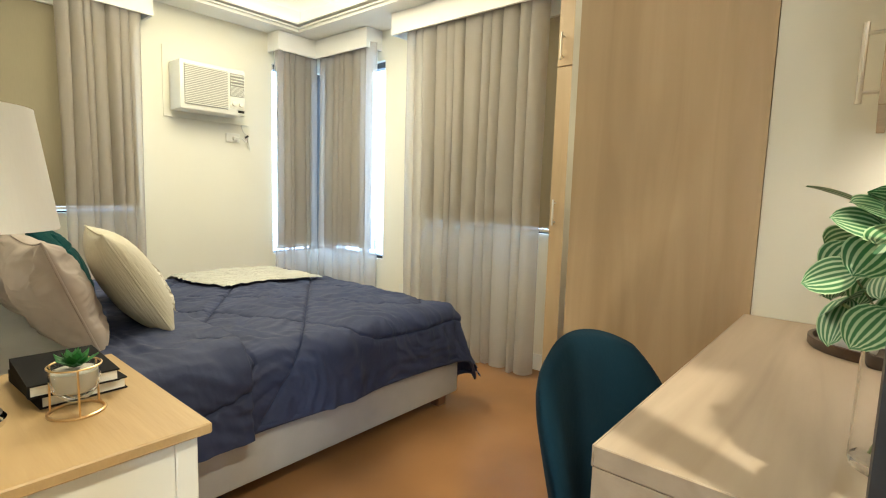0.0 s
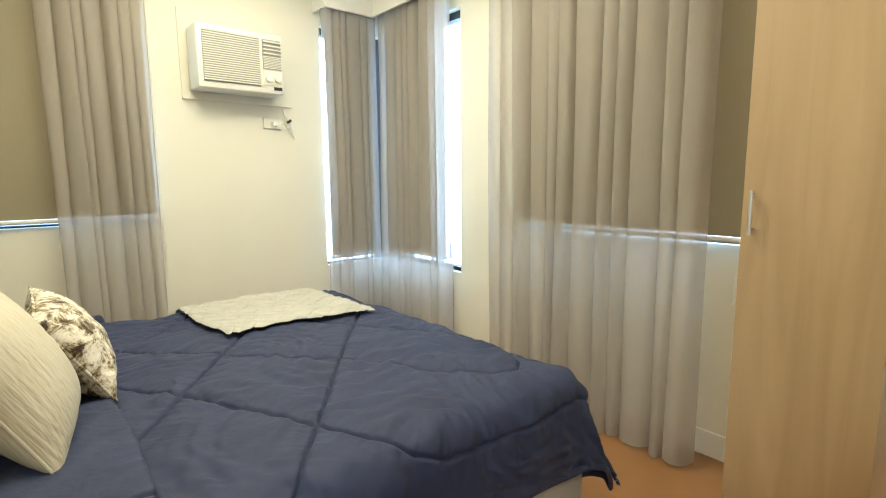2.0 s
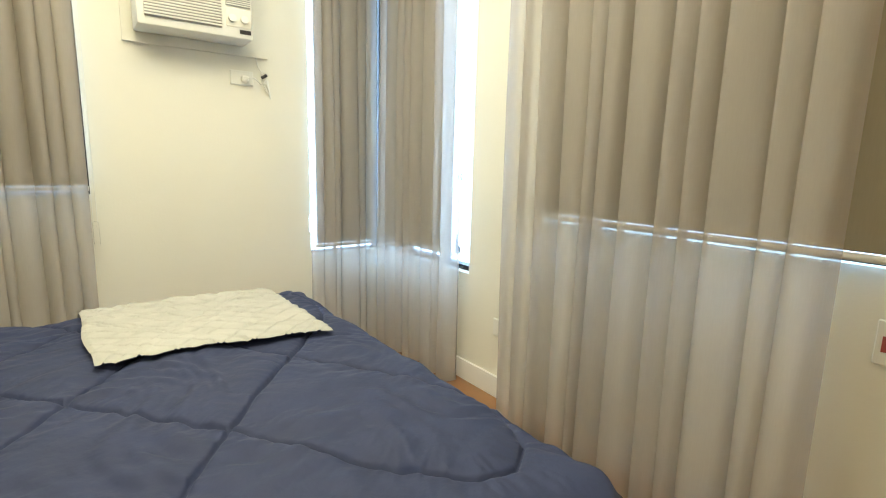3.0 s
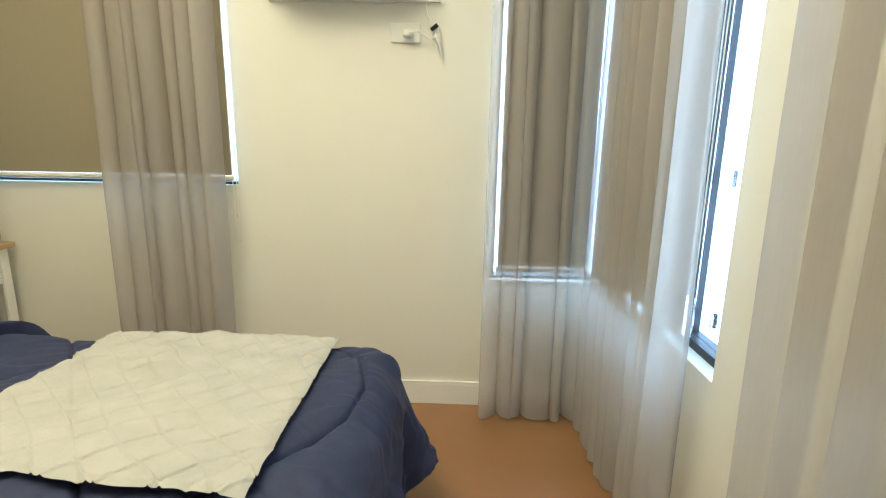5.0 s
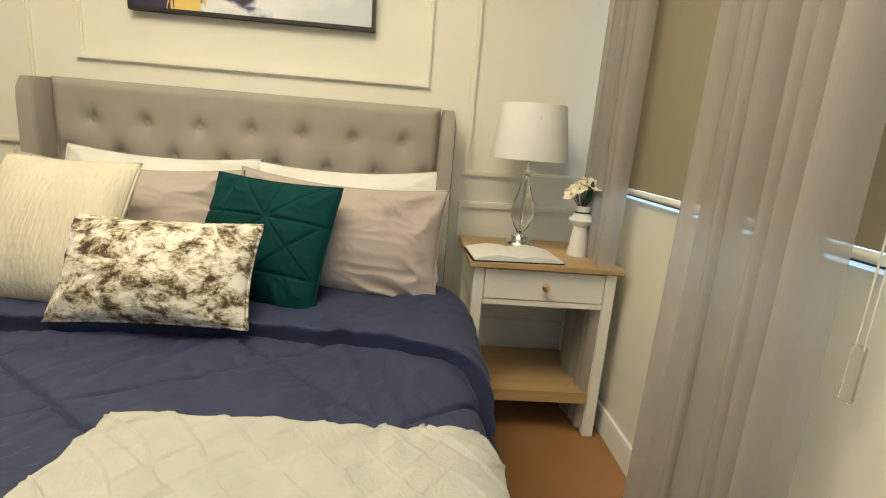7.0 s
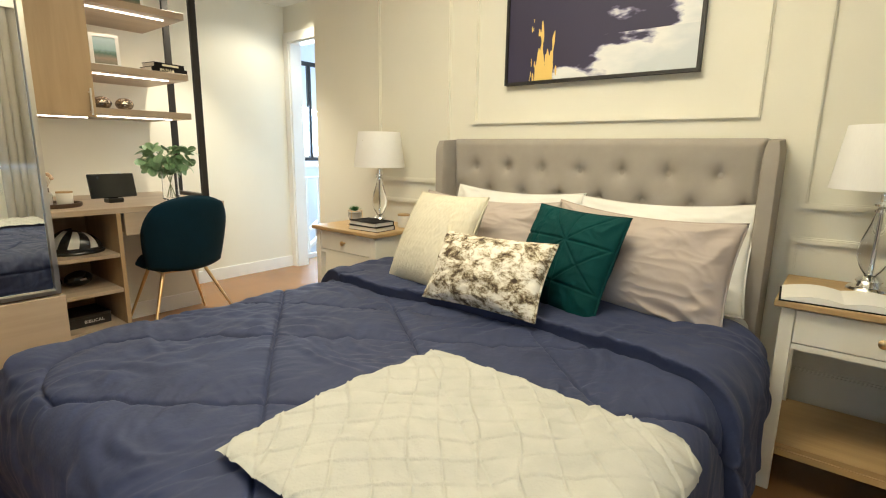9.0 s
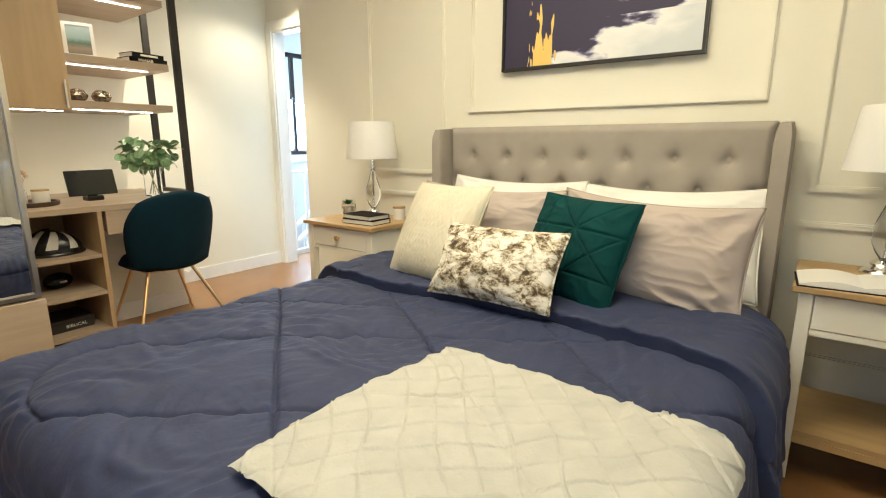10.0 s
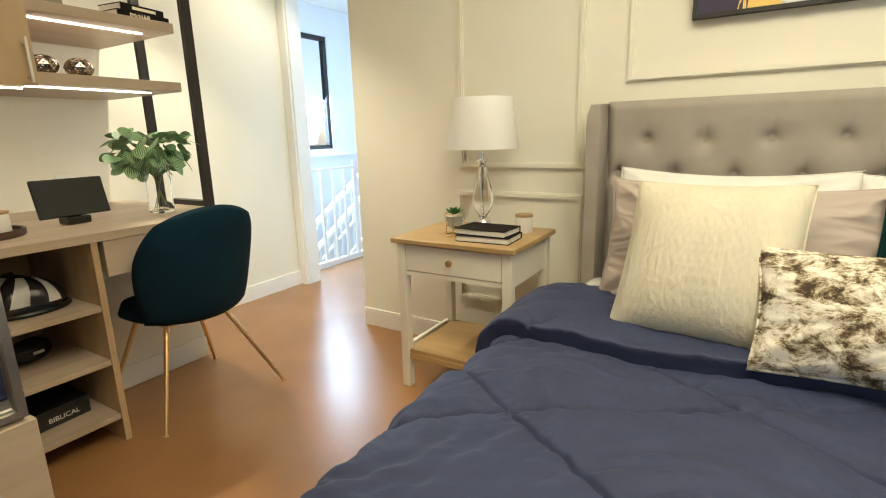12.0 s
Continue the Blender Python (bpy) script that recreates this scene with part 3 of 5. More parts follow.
# ---- wardrobe ----
wd = thing("wardrobe", (1.845, 0.066, 0), "tall pale oak wardrobe with a mirror door over a drawer", "wardrobe")
part("side_panel", boxm(0, 0.02, 0.204, 0.80, 0, 2.425), M_OAK_Z, wd)
part("back_body", boxm(0.02, 1.14, 0.204, 0.775, 0.06, 2.425), M_OAK_Z, wd)
part("plinth", boxm(0.02, 0.735, 0.70, 0.76, 0, 0.06), M_BLACK, wd)
dr = part("drawer", boxm(-0.006, 0.77, 0.80, 0.834, 0.09, 0.512, bev=0.002), M_OAK_X, wd)
part("drawer_handle", tube(bmesh.new(), [(0.26, 0.845, 0.225), (0.42, 0.845, 0.225)], 0.006), M_STEEL, dr, "brushed nickel bar handle")
mr = part("mirror_door", boxm(0.024, 0.765, 0.778, 0.796, 0.545, 2.40), M_OAK_Z, wd)
part("mirror", boxm(0.024, 0.752, 0.802, 0.806, 0.54, 2.40), M_MIRROR, mr, "clear mirror")
bm = bmesh.new()
box(bm, 0.004, 0.022, 0.802, 0.826, 0.522, 2.42)
box(bm, 0.754, 0.772, 0.802, 0.826, 0.522, 2.42)
box(bm, 0.022, 0.754, 0.802, 0.826, 0.522, 0.538)
box(bm, 0.022, 0.754, 0.802, 0.826, 2.402, 2.42)
part("mirror_frame", bm, M_STEEL, mr, "pale metal frame")
w2 = thing("wardrobe", (2.63, 0.875, 0), "narrow pale oak wardrobe with two hinged doors and bar handles", "wardrobe")
part("body", boxm(0.02, 0.368, 0.0, 0.50, 0.0, 2.425), M_OAK_Z, w2)


def handle(parent, x, y, z0, z1):
    bm = bmesh.new()
    tube(bm, [(x, y, z0), (x, y, z1)], 0.0055, 8)
    for z in (z0 + 0.018, z1 - 0.018):
        tube(bm, [(x, y, z), (x + 0.03, y, z)], 0.004, 6)
    return part("handle", bm, M_STEEL, parent, "brushed nickel bar handle", smooth=True)


d1 = part("door", boxm(0, 0.018, 0.03, 0.498, 0.075, 1.828, bev=0.0015), M_OAK_Z, w2)
handle(d1, -0.03, 0.465, 0.985, 1.125)
d2 = part("door", boxm(0, 0.018, 0.03, 0.498, 1.834, 2.42, bev=0.0015), M_OAK_Z, w2)
handle(d2, -0.03, 0.465, 1.86, 2.0)

# ---- desk ----
DZ = 0.81
dk = thing("desk", (0.765, -0.73, 0), "built-in pale oak desk with a drawer and open shelf unit", "desk")
part("desktop", boxm(0, 1.082, 0.002, 1.012, DZ - 0.03, DZ, bev=0.0015), M_OAK_X, dk)
part("desktop_front", boxm(0.0, 1.079, 1.012, 1.014, DZ - 0.03, DZ), M_OAK_X, dk)
part("drawer_box", boxm(0.02, 0.60, 0.60, 0.99, DZ - 0.15, DZ - 0.032), M_OAK_X, dk)
part("end_panel", boxm(0.0, 0.018, 0.58, 1.012, DZ - 0.165, DZ - 0.031), M_OAK_X, dk)
part("drawer_front", boxm(0.020, 0.602, 0.992, 1.010, DZ - 0.165, DZ - 0.032, bev=0.0015), M_OAK_X, dk)
su = thing("shelf_unit", (1.385, -0.30, 0), "open pale oak shelf unit with three shelves under the desk", "shelf unit")
part("side_panel", boxm(0, 0.022, 0.0, 0.578, 0, DZ - 0.031), M_OAK_Z, su)
part("side_panel", boxm(0.46, 0.48, 0.0, 0.578, 0, DZ - 0.031), M_OAK_Z, su)
part("back_panel", boxm(0.022, 0.46, 0.0, 0.012, 0.06, DZ - 0.031), M_OAK_Z, su)
for z in (0.115, 0.335, 0.545):
    part("shelf", boxm(0.0225, 0.4595, 0.0125, 0.572, z - 0.022, z, bev=0.001), M_OAK_X, su)

# ---- wall shelves, cabinet, ladder frame ----
cb = thing("wall_cabinet", (1.37, -0.73, 1.335), "pale oak wall cabinet with one tall door and a bar handle", "cabinet")
part("body", boxm(0.0, 0.478, 0.002, 0.745, 0, 1.09), M_OAK_Z, cb)
cd = part("door", boxm(0.0, 0.478, 0.747, 0.765, -0.008, 1.09, bev=0.0015), M_OAK_Z, cb)
bm = bmesh.new()
tube(bm, [(0.028, 0.795, 0.0), (0.028, 0.795, 0.15)], 0.0055)
for z in (0.02, 0.13):
    tube(bm, [(0.028, 0.765, z), (0.028, 0.795, z)], 0.004, 6)
part("handle", bm, M_STEEL, cd, "brushed nickel bar handle", smooth=True)
part("led_strip", boxm(0.02, 0.47, 0.66, 0.675, -0.014, -0.008), M_LED, cb, "lit warm LED strip")
SY0, SY1 = -0.728, -0.06
for k, z in enumerate((1.345, 1.60, 1.985)):
    sh = thing("wall_shelf", (0.775, SY0, z), "thick pale oak floating shelf lit from beneath", "shelf", "floating shelves over the desk")
    part("board", boxm(0.0, 0.593, 0.0, 0.67, 0, 0.042, bev=0.0015), M_OAK_X, sh)
    part("led_strip", boxm(0.09, 0.60, 0.56, 0.572, -0.006, -0.001), M_LED, sh, "lit warm LED strip")
area("shelf_led_1", (1.05, -0.17, 1.335), (1.05, -0.25, 0.8), 0.6, 0.03, 1.3, (1, 0.86, 0.66))
area("shelf_led_2", (1.05, -0.17, 1.59), (1.05, -0.4, 1.3), 0.5, 0.03, 1.0, (1, 0.86, 0.66))
area("shelf_led_3", (1.05, -0.17, 1.975), (1.05, -0.4, 1.6), 0.5, 0.03, 1.1, (1, 0.86, 0.66))
area("cabinet_led", (1.6, -0.06, 1.318), (1.6, -0.2, 0.8), 0.42, 0.03, 1.0, (1, 0.86, 0.66))
ld = thing("ladder_frame", (0.745, -0.42, DZ), "black steel ladder frame standing on the desk end", "frame")
part("post", boxm(-0.022, 0.022, 0.40, 0.425, 0, 1.615), M_BLACK, ld)
part("post", boxm(-0.02, 0.02, 0.0, 0.025, 0, 1.615), M_BLACK, ld)
part("foot_bar", boxm(-0.02, 0.02, 0.025, 0.40, 0, 0.025), M_BLACK, ld)

# ---- chair ----


def desk_chair():
    c = thing("desk_chair", (1.042, 0.14, 0), "dark teal velvet shell chair with brass legs at the desk", "chair", rz=-1)

    def back(side):
        def f(u, v):
            a, b = (u - 0.5) * 2, (v - 0.5) * 2
            k = 0.42 if b > 0 else 0.18
            x = 0.268 * a * math.sqrt(1 - k * b * b) * (0.97 + 0.03 * b)
            z = 0.637 + 0.238 * b * math.sqrt(1 - k * a * a)
            p = x / 0.268
            y = 0.235 + 0.085 * v - 0.13 * p * p * (0.7 + 0.3 * (1 - v))
            th = 0.026 * (1 - a ** 8) * (1 - b ** 8)
            return (x, y + side * th, z)
        return f
    bm = bmesh.new()
    sheet(bm, back(1), 24, 20)
    sheet(bm, back(-1), 24, 20)
    bmesh.ops.remove_doubles(bm, verts=bm.verts, dist=0.0008)
    part("backrest", bm, M_CHAIR, c, smooth=True, angle=180)

    def seat(side):
        def f(u, v):
            a, b = (u - 0.5) * 2, (v - 0.5) * 2
            r = math.sqrt(max(0.0, 1 - 0.5 * b * b))
            r2 = math.sqrt(max(0.0, 1 - 0.5 * a * a))
            x, y = 0.235 * a * r, 0.235 * b * r2
            e = max(abs(a), abs(b))
            return (x, y, 0.435 + side * 0.04 * (1 - e ** 5) - (0.01 if side < 0 else 0))
        return f
    bm = bmesh.new()
    sheet(bm, seat(1), 20, 20)
    sheet(bm, seat(-1), 20, 20)
    bmesh.ops.remove_doubles(bm, verts=bm.verts, dist=0.011)
    part("seat", bm, M_CHAIR, c, smooth=True, angle=75)
    part("under_frame", boxm(-0.14, 0.14, -0.12, 0.12, 0.375, 0.395), M_GOLD, c, "brass under frame")
    for sx, sy, fx, fy in ((1, 1, 0.275, 0.265), (-1, 1, -0.275, 0.285), (1, -1, 0.24, -0.24), (-1, -1, -0.26, -0.225)):
        l = part("leg", tube(bmesh.new(), [(sx * 0.13, sy * 0.11, 0.385), (fx, fy, 0.006)], 0.012, 10, 0.007), M_GOLD, c, smooth=True)
        part("leg_tip", tube(bmesh.new(), [(fx, fy, 0), (fx, fy, 0.008)], 0.010, 10), M_GOLD, l, smooth=True)
    return c


desk_chair()

# ---- bed ----
BY0, BY1, BX1 = 1.64, 3.36, 2.20
BYC = (BY0 + BY1) / 2
bed = thing("bed", (1.2, BYC, 0), "upholstered double bed with a grey tufted wing headboard", "bed")


def bx(x):
    return x - 1.2


def by(y):
    return y - BYC


part("base", boxm(bx(0.16), bx(BX1), by(BY0), by(BY1), 0.075, 0.36, bev=0.015, seg=2), M_BASE, bed, "pale grey linen bed base", smooth=True)
for x in (0.35, BX1 - 0.10):
    for y in (BY0 + 0.05, BY1 - 0.11):
        part("leg", boxm(bx(x), bx(x + 0.06), by(y), by(y + 0.06), 0, 0.078, bev=0.004), M_LEG, bed)
TUFTS = [(0.11 + 0.20 * i, 1.07) for i in range(-4, 5)] + [(0.01 + 0.20 * i, 0.93) for i in range(-3, 4)]
TUFTS = [((i - 3) * 0.205, 1.075) for i in range(7)] + [((i - 3.5) * 0.205 , 0.945) for i in range(8)]


def head(u, v):
    y = (u - 0.5) * 1.53
    z = 0.30 + v * 0.93
    x = 0.135
    e = min(min(u, 1 - u) * 1.53, (1 - v) * 0.93)
    x -= 0.03 * max(0, 1 - e / 0.035) ** 2
    for ty, tz in TUFTS:
        d = math.hypot((y - ty), (z - tz))
        x -= 0.042 * math.exp(-(d / 0.030) ** 1.1)
        dv = abs(y - ty)
        if z > tz:
            x -= 0.010 * math.exp(-(dv / 0.010) ** 2) * math.exp(-(z - tz) / 0.035)
    return (bx(x), y, z)


bm = sheet(bmesh.new(), head, 220, 120)
box(bm, bx(0.02), bx(0.105), -0.765, 0.765, 0.1, 1.228)
part("headboard", bm, M_HEAD, bed, smooth=True, angle=60)
for s in (-1, 1):
    def wing(u, v, s=s):
        # closed section swept up; v round the section, u up
        z = 0.10 + u * 1.13
        t = v * 2 * math.pi
        top = max(0, (u - 0.93) / 0.07)
        L = 0.205 - 0.02 * top * top
        x = 0.02 + L / 2 + (L / 2) * max(-1, min(1, 1.25 * math.cos(t)))
        y = 0.030 * max(-1, min(1, 1.4 * math.sin(t)))
        return (bx(x), s * (0.795) + y * (1 - 0.35 * top * top), z - 0.012 * top * (x / 0.2))
    bm = sheet(bmesh.new(), wing, 24, 40)
    bmesh.ops.remove_doubles(bm, verts=bm.verts, dist=0.0005)
    bmesh.ops.holes_fill(bm, edges=bm.edges, sides=60)
    part("wing", bm, M_HEAD, bed, smooth=True, angle=50)
mt = thing("mattress", (1.17, BYC, 0.36), "thick mattress in a white fitted sheet on the bed base", "mattress")
part("sheet", boxm(-1.0, 1.0, -0.80, 0.80, 0.0, 0.172, bev=0.05, seg=4), M_SHEET, mt, smooth=True, angle=80)

# duvet: a cloth laid over a rounded slab
TOP = 0.562
R = 0.10


def seam_run(*pts):
    """A stitched line through points of the unrolled cloth, rounded by cutting its corners once."""
    pts = [Vector(p) for p in pts]
    out = [pts[0]]
    for p, q in zip(pts, pts[1:]):
        if (q - p).length > 0.3:
            out += [p + (q - p) * 0.12, p + (q - p) * 0.88]
        else:
            out.append((p + q) / 2)
    out.append(pts[-1])
    return list(zip(out, out[1:]))


# two families of crossing lines, joined by round turns near the foot and the sides
SEAM_LINES = (
    seam_run((1.00, 2.96), (1.84, 1.92), (1.92, 1.825), (2.00, 1.785), (2.09, 1.81), (2.16, 1.90), (2.185, 2.02), (2.17, 2.15), (1.00, 3.62))
    + seam_run((1.02, 1.37), (2.05, 2.775), (2.12, 2.88), (2.16, 3.01), (2.15, 3.15), (2.08, 3.27), (1.98, 3.32), (1.88, 3.24), (1.03, 2.09))
    + seam_run((1.01, 2.76), (1.31, 3.09), (1.66, 3.52))
    + seam_run((1.02, 2.50), (1.17, 2.26), (1.355, 1.90), (1.49, 1.67), (1.55, 1.61), (1.66, 1.59), (1.90, 1.585), (2.20, 1.60))
    + seam_run((0.70, 1.50), (0.92, 1.52), (1.02, 1.58), (1.05, 1.68), (1.00, 1.77), (0.90, 1.80))
)
SEAM_A = np.array([(p.x, p.y) for p, q in SEAM_LINES])
SEAM_V = np.array([(q.x - p.x, q.y - p.y) for p, q in SEAM_LINES])
SEAM_L = (SEAM_V ** 2).sum(1)


def seam_near(a, b):
    """Distance to the nearest stitched line, and the place along and across it."""
    w = np.array((a, b)) - SEAM_A
    t = np.clip((w * SEAM_V).sum(1) / SEAM_L, 0, 1)
    d = np.hypot(*(w - SEAM_V * t[:, None]).T)
    k = int(d.argmin())
    n = math.sqrt(SEAM_L[k])
    return d[k], (a * SEAM_V[k, 0] + b * SEAM_V[k, 1]) / n


def seam_depth(a, b):
    """Depth of the stitched quilting lines at the unrolled place (a, b), with puckers running off them."""
    d, along = seam_near(a, b)
    pucker = noise.noise(Vector((along * 34, d * 5, 2.2))) + 0.6 * noise.noise(Vector((along * 75, d * 9, 5.1)))
    return 0.013 * math.exp(-(d / 0.0042) ** 1.3) - 0.012 * (1 - math.exp(-d / 0.05)) - 0.0042 * pucker * math.exp(-d / 0.075) * min(1, d / 0.012)


def wrinkle(a, b, k=1.0):
    p = Vector((a * 3.2, b * 3.2, 1.7))
    q = Vector((a * 9 + 3 * noise.noise(p), b * 9, 4.2))
    n = noise.noise(p)
    r1 = noise.noise(Vector((a * 16 + 5 * n, b * 5 + 2 * n, 4.2)))
    r2 = noise.noise(Vector((a * 6 + 2 * n, b * 19 + 6 * n, 7.7)))
    return k * (0.012 * n + 0.009 * r1 * (1 + n) + 0.007 * r2 * (1 - n) + 0.003 * noise.noise(q * 2.5))


def mound(a, b):
    """The quilt's puffed middle."""
    return 0.024 * math.exp(-(((a - 1.6) / 0.5) ** 2 + ((b - 2.4) / 0.62) ** 2) ** 2)


IX0, IX1, IY0, IY1 = 0.62, BX1 - 0.03 - R + 0.04, BY0 + R - 0.02, BY1 - R + 0.0


def drape(a, b, top, lift):
    qx, qy = min(IX1, a), max(IY0, min(IY1, b))
    dx, dy = a - qx, b - qy
    d = math.hypot(dx, dy)
    if d < 1e-6:
        return Vector((a, b, top + lift))
    nx, ny = dx / d, dy / d
    if d < R * math.pi / 2:
        s, c = R * math.sin(d / R), R * (1 - math.cos(d / R))
        return Vector((qx + nx * s, qy + ny * s, top - c)) + Vector((nx * math.sin(d / R), ny * math.sin(d / R), math.cos(d / R))) * lift
    h = d - R * math.pi / 2
    corner = min(1, 2.6 * abs(nx * ny))
    h += corner * (0.47 * math.tanh(h / 0.47) - h)
    wav = 0.022 * h / 0.3 * (1 - 0.7 * corner) * math.sin(9 * (a + b * 1.1) + 3 * noise.noise(Vector((a * 2, b * 2, 0)))) + 0.095 * corner * h / 0.3
    out = R + wav + lift + 0.02 * min(1, h / 0.2)
    return Vector((qx + nx * out, qy + ny * out, top - R - h * (0.985 - 0.05 * corner)))


A0, A1 = 0.56, IX1 + 0.135 + 0.36
B0, B1 = IY0 - 0.135 - 0.20, IY1 + 0.135 + 0.24


def duvet(u, v):
    b = B0 + v * (B1 - B0)
    t = max(0.0, min(1.0, (IY0 + 0.17 - b) / 0.20))
    start = A0 + 0.05 * t * t * (3 - 2 * t)
    a = start + u * (A1 - start)
    # round the outer corners of the cloth a little
    lift = wrinkle(a, b) - seam_depth(a, b) + mound(a, b)
    # hanging folds down the near side
    side = min(1.0, max(0.0, IY0 + 0.04 - b) / 0.16)
    lift += side * (0.016 * noise.noise(Vector((a * 8, b * 2, 6.1))) + 0.010 * noise.noise(Vector((a * 17 + 3 * b, b * 3, 3.3))))
    # a folded-over band near the pillows
    fb = 0.980 + 0.022 * math.cos(4.6 * (b - 2.02)) + 0.07 * max(0.0, b - 3.05) / 0.25 + 0.012 * noise.noise(Vector((b * 7, 0, 3)))
    lift += 0.038 / (1 + math.exp(max(-40, min(40, (a - fb) / 0.0018)))) - 0.020 * math.exp(-((a - fb - 0.010) / 0.007) ** 2)
    p = drape(a, b, TOP - 0.005, lift)
    p.x += 0.022 * math.exp(-((a - fb + 0.006) / 0.007) ** 2)
    return p


dv = thing("duvet", (1.4, BYC, 0.36), "navy blue quilted comforter spread over the bed", "comforter")
bm = sheet(bmesh.new(), duvet, 500, 560)
bmesh.ops.translate(bm, verts=bm.verts, vec=(-1.4, -BYC, -0.36))
part("cover", bm, M_NAVY, dv, smooth=True, angle=180)


def hem(u, v):
    # the rolled edge along three sides
    L1, L2 = A1 - A0, B1 - B0
    s = u * (2 * L1 + L2)
    if s < L1:
        a, b = A0 + 0.05 + s * (L1 - 0.05) / L1, B0
    elif s < L1 + L2:
        a, b = A1, B0 + s - L1
    else:
        a, b = A1 - (s - L1 - L2), B1
    p = drape(a, b, TOP - 0.005, 0.0)
    t = v * 2 * math.pi
    q = Vector((min(IX1, a), max(IY0, min(IY1, b)), 0))
    n = Vector((p.x - q.x, p.y - q.y, 0))
    n = n.normalized() if n.length > 1e-6 else Vector((0, 0, 1))
    return p + n * 0.008 * math.cos(t) + Vector((0, 0, 0.012 * math.sin(t)))


bm = sheet(bmesh.new(), hem, 300, 8)
bmesh.ops.translate(bm, verts=bm.verts, vec=(-1.4, -BYC, -0.36))
part("rolled_edge", bm, M_NAVY, dv, smooth=True, angle=180)

# throw, laid with its knit diamonds
thr = thing("throw_blanket", (1.75, 2.9, 0.36), "cream knitted throw with raised diamonds spread on the bed", "blanket")
T00, T10, T01, T11 = Vector((1.405, 2.665)), Vector((2.045, 2.635)), Vector((1.375, 3.37)), Vector((2.035, 3.30))


def throw(u, v):
    p = T00 * (1 - u) * (1 - v) + T10 * u * (1 - v) + T01 * (1 - u) * v + T11 * u * v
    p += Vector((0.006 * math.sin(9 * v + 1) * (1 - u), 0.005 * math.sin(8 * u)))
    a, b = p
    s = u * 6.5 + 0.24 * noise.noise(Vector((a * 6, b * 6, 9)))
    t = v * 7.5 + 0.24 * noise.noise(Vector((a * 6, b * 6, 14)))
    g = 0.5 - max(abs((s + t) % 1 - 0.5), abs((s - t) % 1 - 0.5))
    edge = min(u, 1 - u, v, 1 - v)
    lift = 0.030 + 0.0052 * (1 + 0.8 * noise.noise(Vector((a * 14, b * 14, 4)))) * math.exp(-(g / 0.026) ** 2) + 0.003 * noise.noise(Vector((a * 8, b * 8, 2))) + wrinkle(a, b, 0.6) - seam_depth(a, b) * 0.3 + mound(a, b)
    lift -= 0.006 * max(0, 1 - edge / 0.02)
    return drape(a, b, TOP - 0.005, lift)


bm = sheet(bmesh.new(), throw, 220, 250)
bmesh.ops.translate(bm, verts=bm.verts, vec=(-1.75, -2.9, -0.36))
g = bm.faces[:]
part("knit", bm, M_THROW, thr, smooth=True, angle=180)


# pillows
def pillow(name, w, h, t, material, place, label, seed, group="pillows on the bed", wr=0.006, pinch=0.07, pattern=None, nu=60, crease=0.0):
    """A stuffed pillow standing in its own plane: x its width, z its height."""
    p = thing(name, (0, 0, 0), label, "pillow", group)

    def face(side):
        def f(u, v):
            a, b = 2 * u - 1, 2 * v - 1
            x = w / 2 * a * (1 - pinch * (1 - b * b) * (0.5 + 0.5 * abs(a)))
            z = h / 2 * b * (1 - pinch * (1 - a * a) * (0.5 + 0.5 * abs(b)))
            k = max(0.0, (1 - abs(a) ** 2.4)) ** 0.55 * max(0.0, (1 - abs(b) ** 2.4)) ** 0.55
            y = side * t / 2 * k
            q = Vector((a * 2.2 + seed, b * 2.2, side * 3.1))
            y += side * min(1, k * 3) * wr * (noise.noise(q) * 2 + (1 - 2 * abs(noise.noise(q * 2.3 + Vector((noise.noise(q), 0, 0)) * 2)))) * 0.8
            for ca, cb in ((-1, -1), (-1, 1), (1, -1), (1, 1)):
                dx, dz = a - ca, b - cb
                rr, th = math.hypot(dx, dz), math.atan2(dz * cb, dx * ca)
                y += side * min(1, k * 3) * crease * math.exp(-((rr - 0.45) / 0.38) ** 2) * (1 - 2 * abs(math.sin(3.4 * th + 1.6 * noise.noise(q * 1.4) + seed * ca + cb)))
            z -= 0.02 * (1 - a * a) * max(0, b) * (w > 0.5)
            if pattern and side > 0:
                y -= 0.0075 * pattern(a, b) * min(1, k * 3)
            return (x, y, z + h / 2)
        return f
    bm = bmesh.new()
    sheet(bm, face(1), nu, nu)
    sheet(bm, face(-1), nu // 2 * 2, nu)
    bmesh.ops.remove_doubles(bm, verts=bm.verts, dist=0.0006)
    part("cover", bm, material, p, smooth=True, angle=180)
    bm = bmesh.new()
    pts = []
    for k in range(4):
        for i in range(16):
            s = -1 + 2 * i / 16
            a, b = ((s, -1), (1, s), (-s, 1), (-1, -s))[k]
            x = w / 2 * a * (1 - pinch * (1 - b * b) * (0.5 + 0.5 * abs(a)))
            z = h / 2 * b * (1 - pinch * (1 - a * a) * (0.5 + 0.5 * abs(b)))
            z -= 0.02 * (1 - a * a) * max(0, b) * (w > 0.5)
            pts.append((x, 0, z + h / 2))
    pts.append(pts[0])
    tube(bm, pts, 0.004, 6)
    part("seam", bm, material, p, smooth=True, angle=180)
    p.matrix_world = place
    return p


def prop(foot, top, south):
    """A pillow's pose from the middles of its lower and upper edges and the way its width runs."""
    z = (Vector(top) - Vector(foot)).normalized()
    x = Vector(south)
    x = (x - z * x.dot(z)).normalized()
    return Matrix.Translation(foot) @ Matrix((x, z.cross(x), z)).transposed().to_4x4()


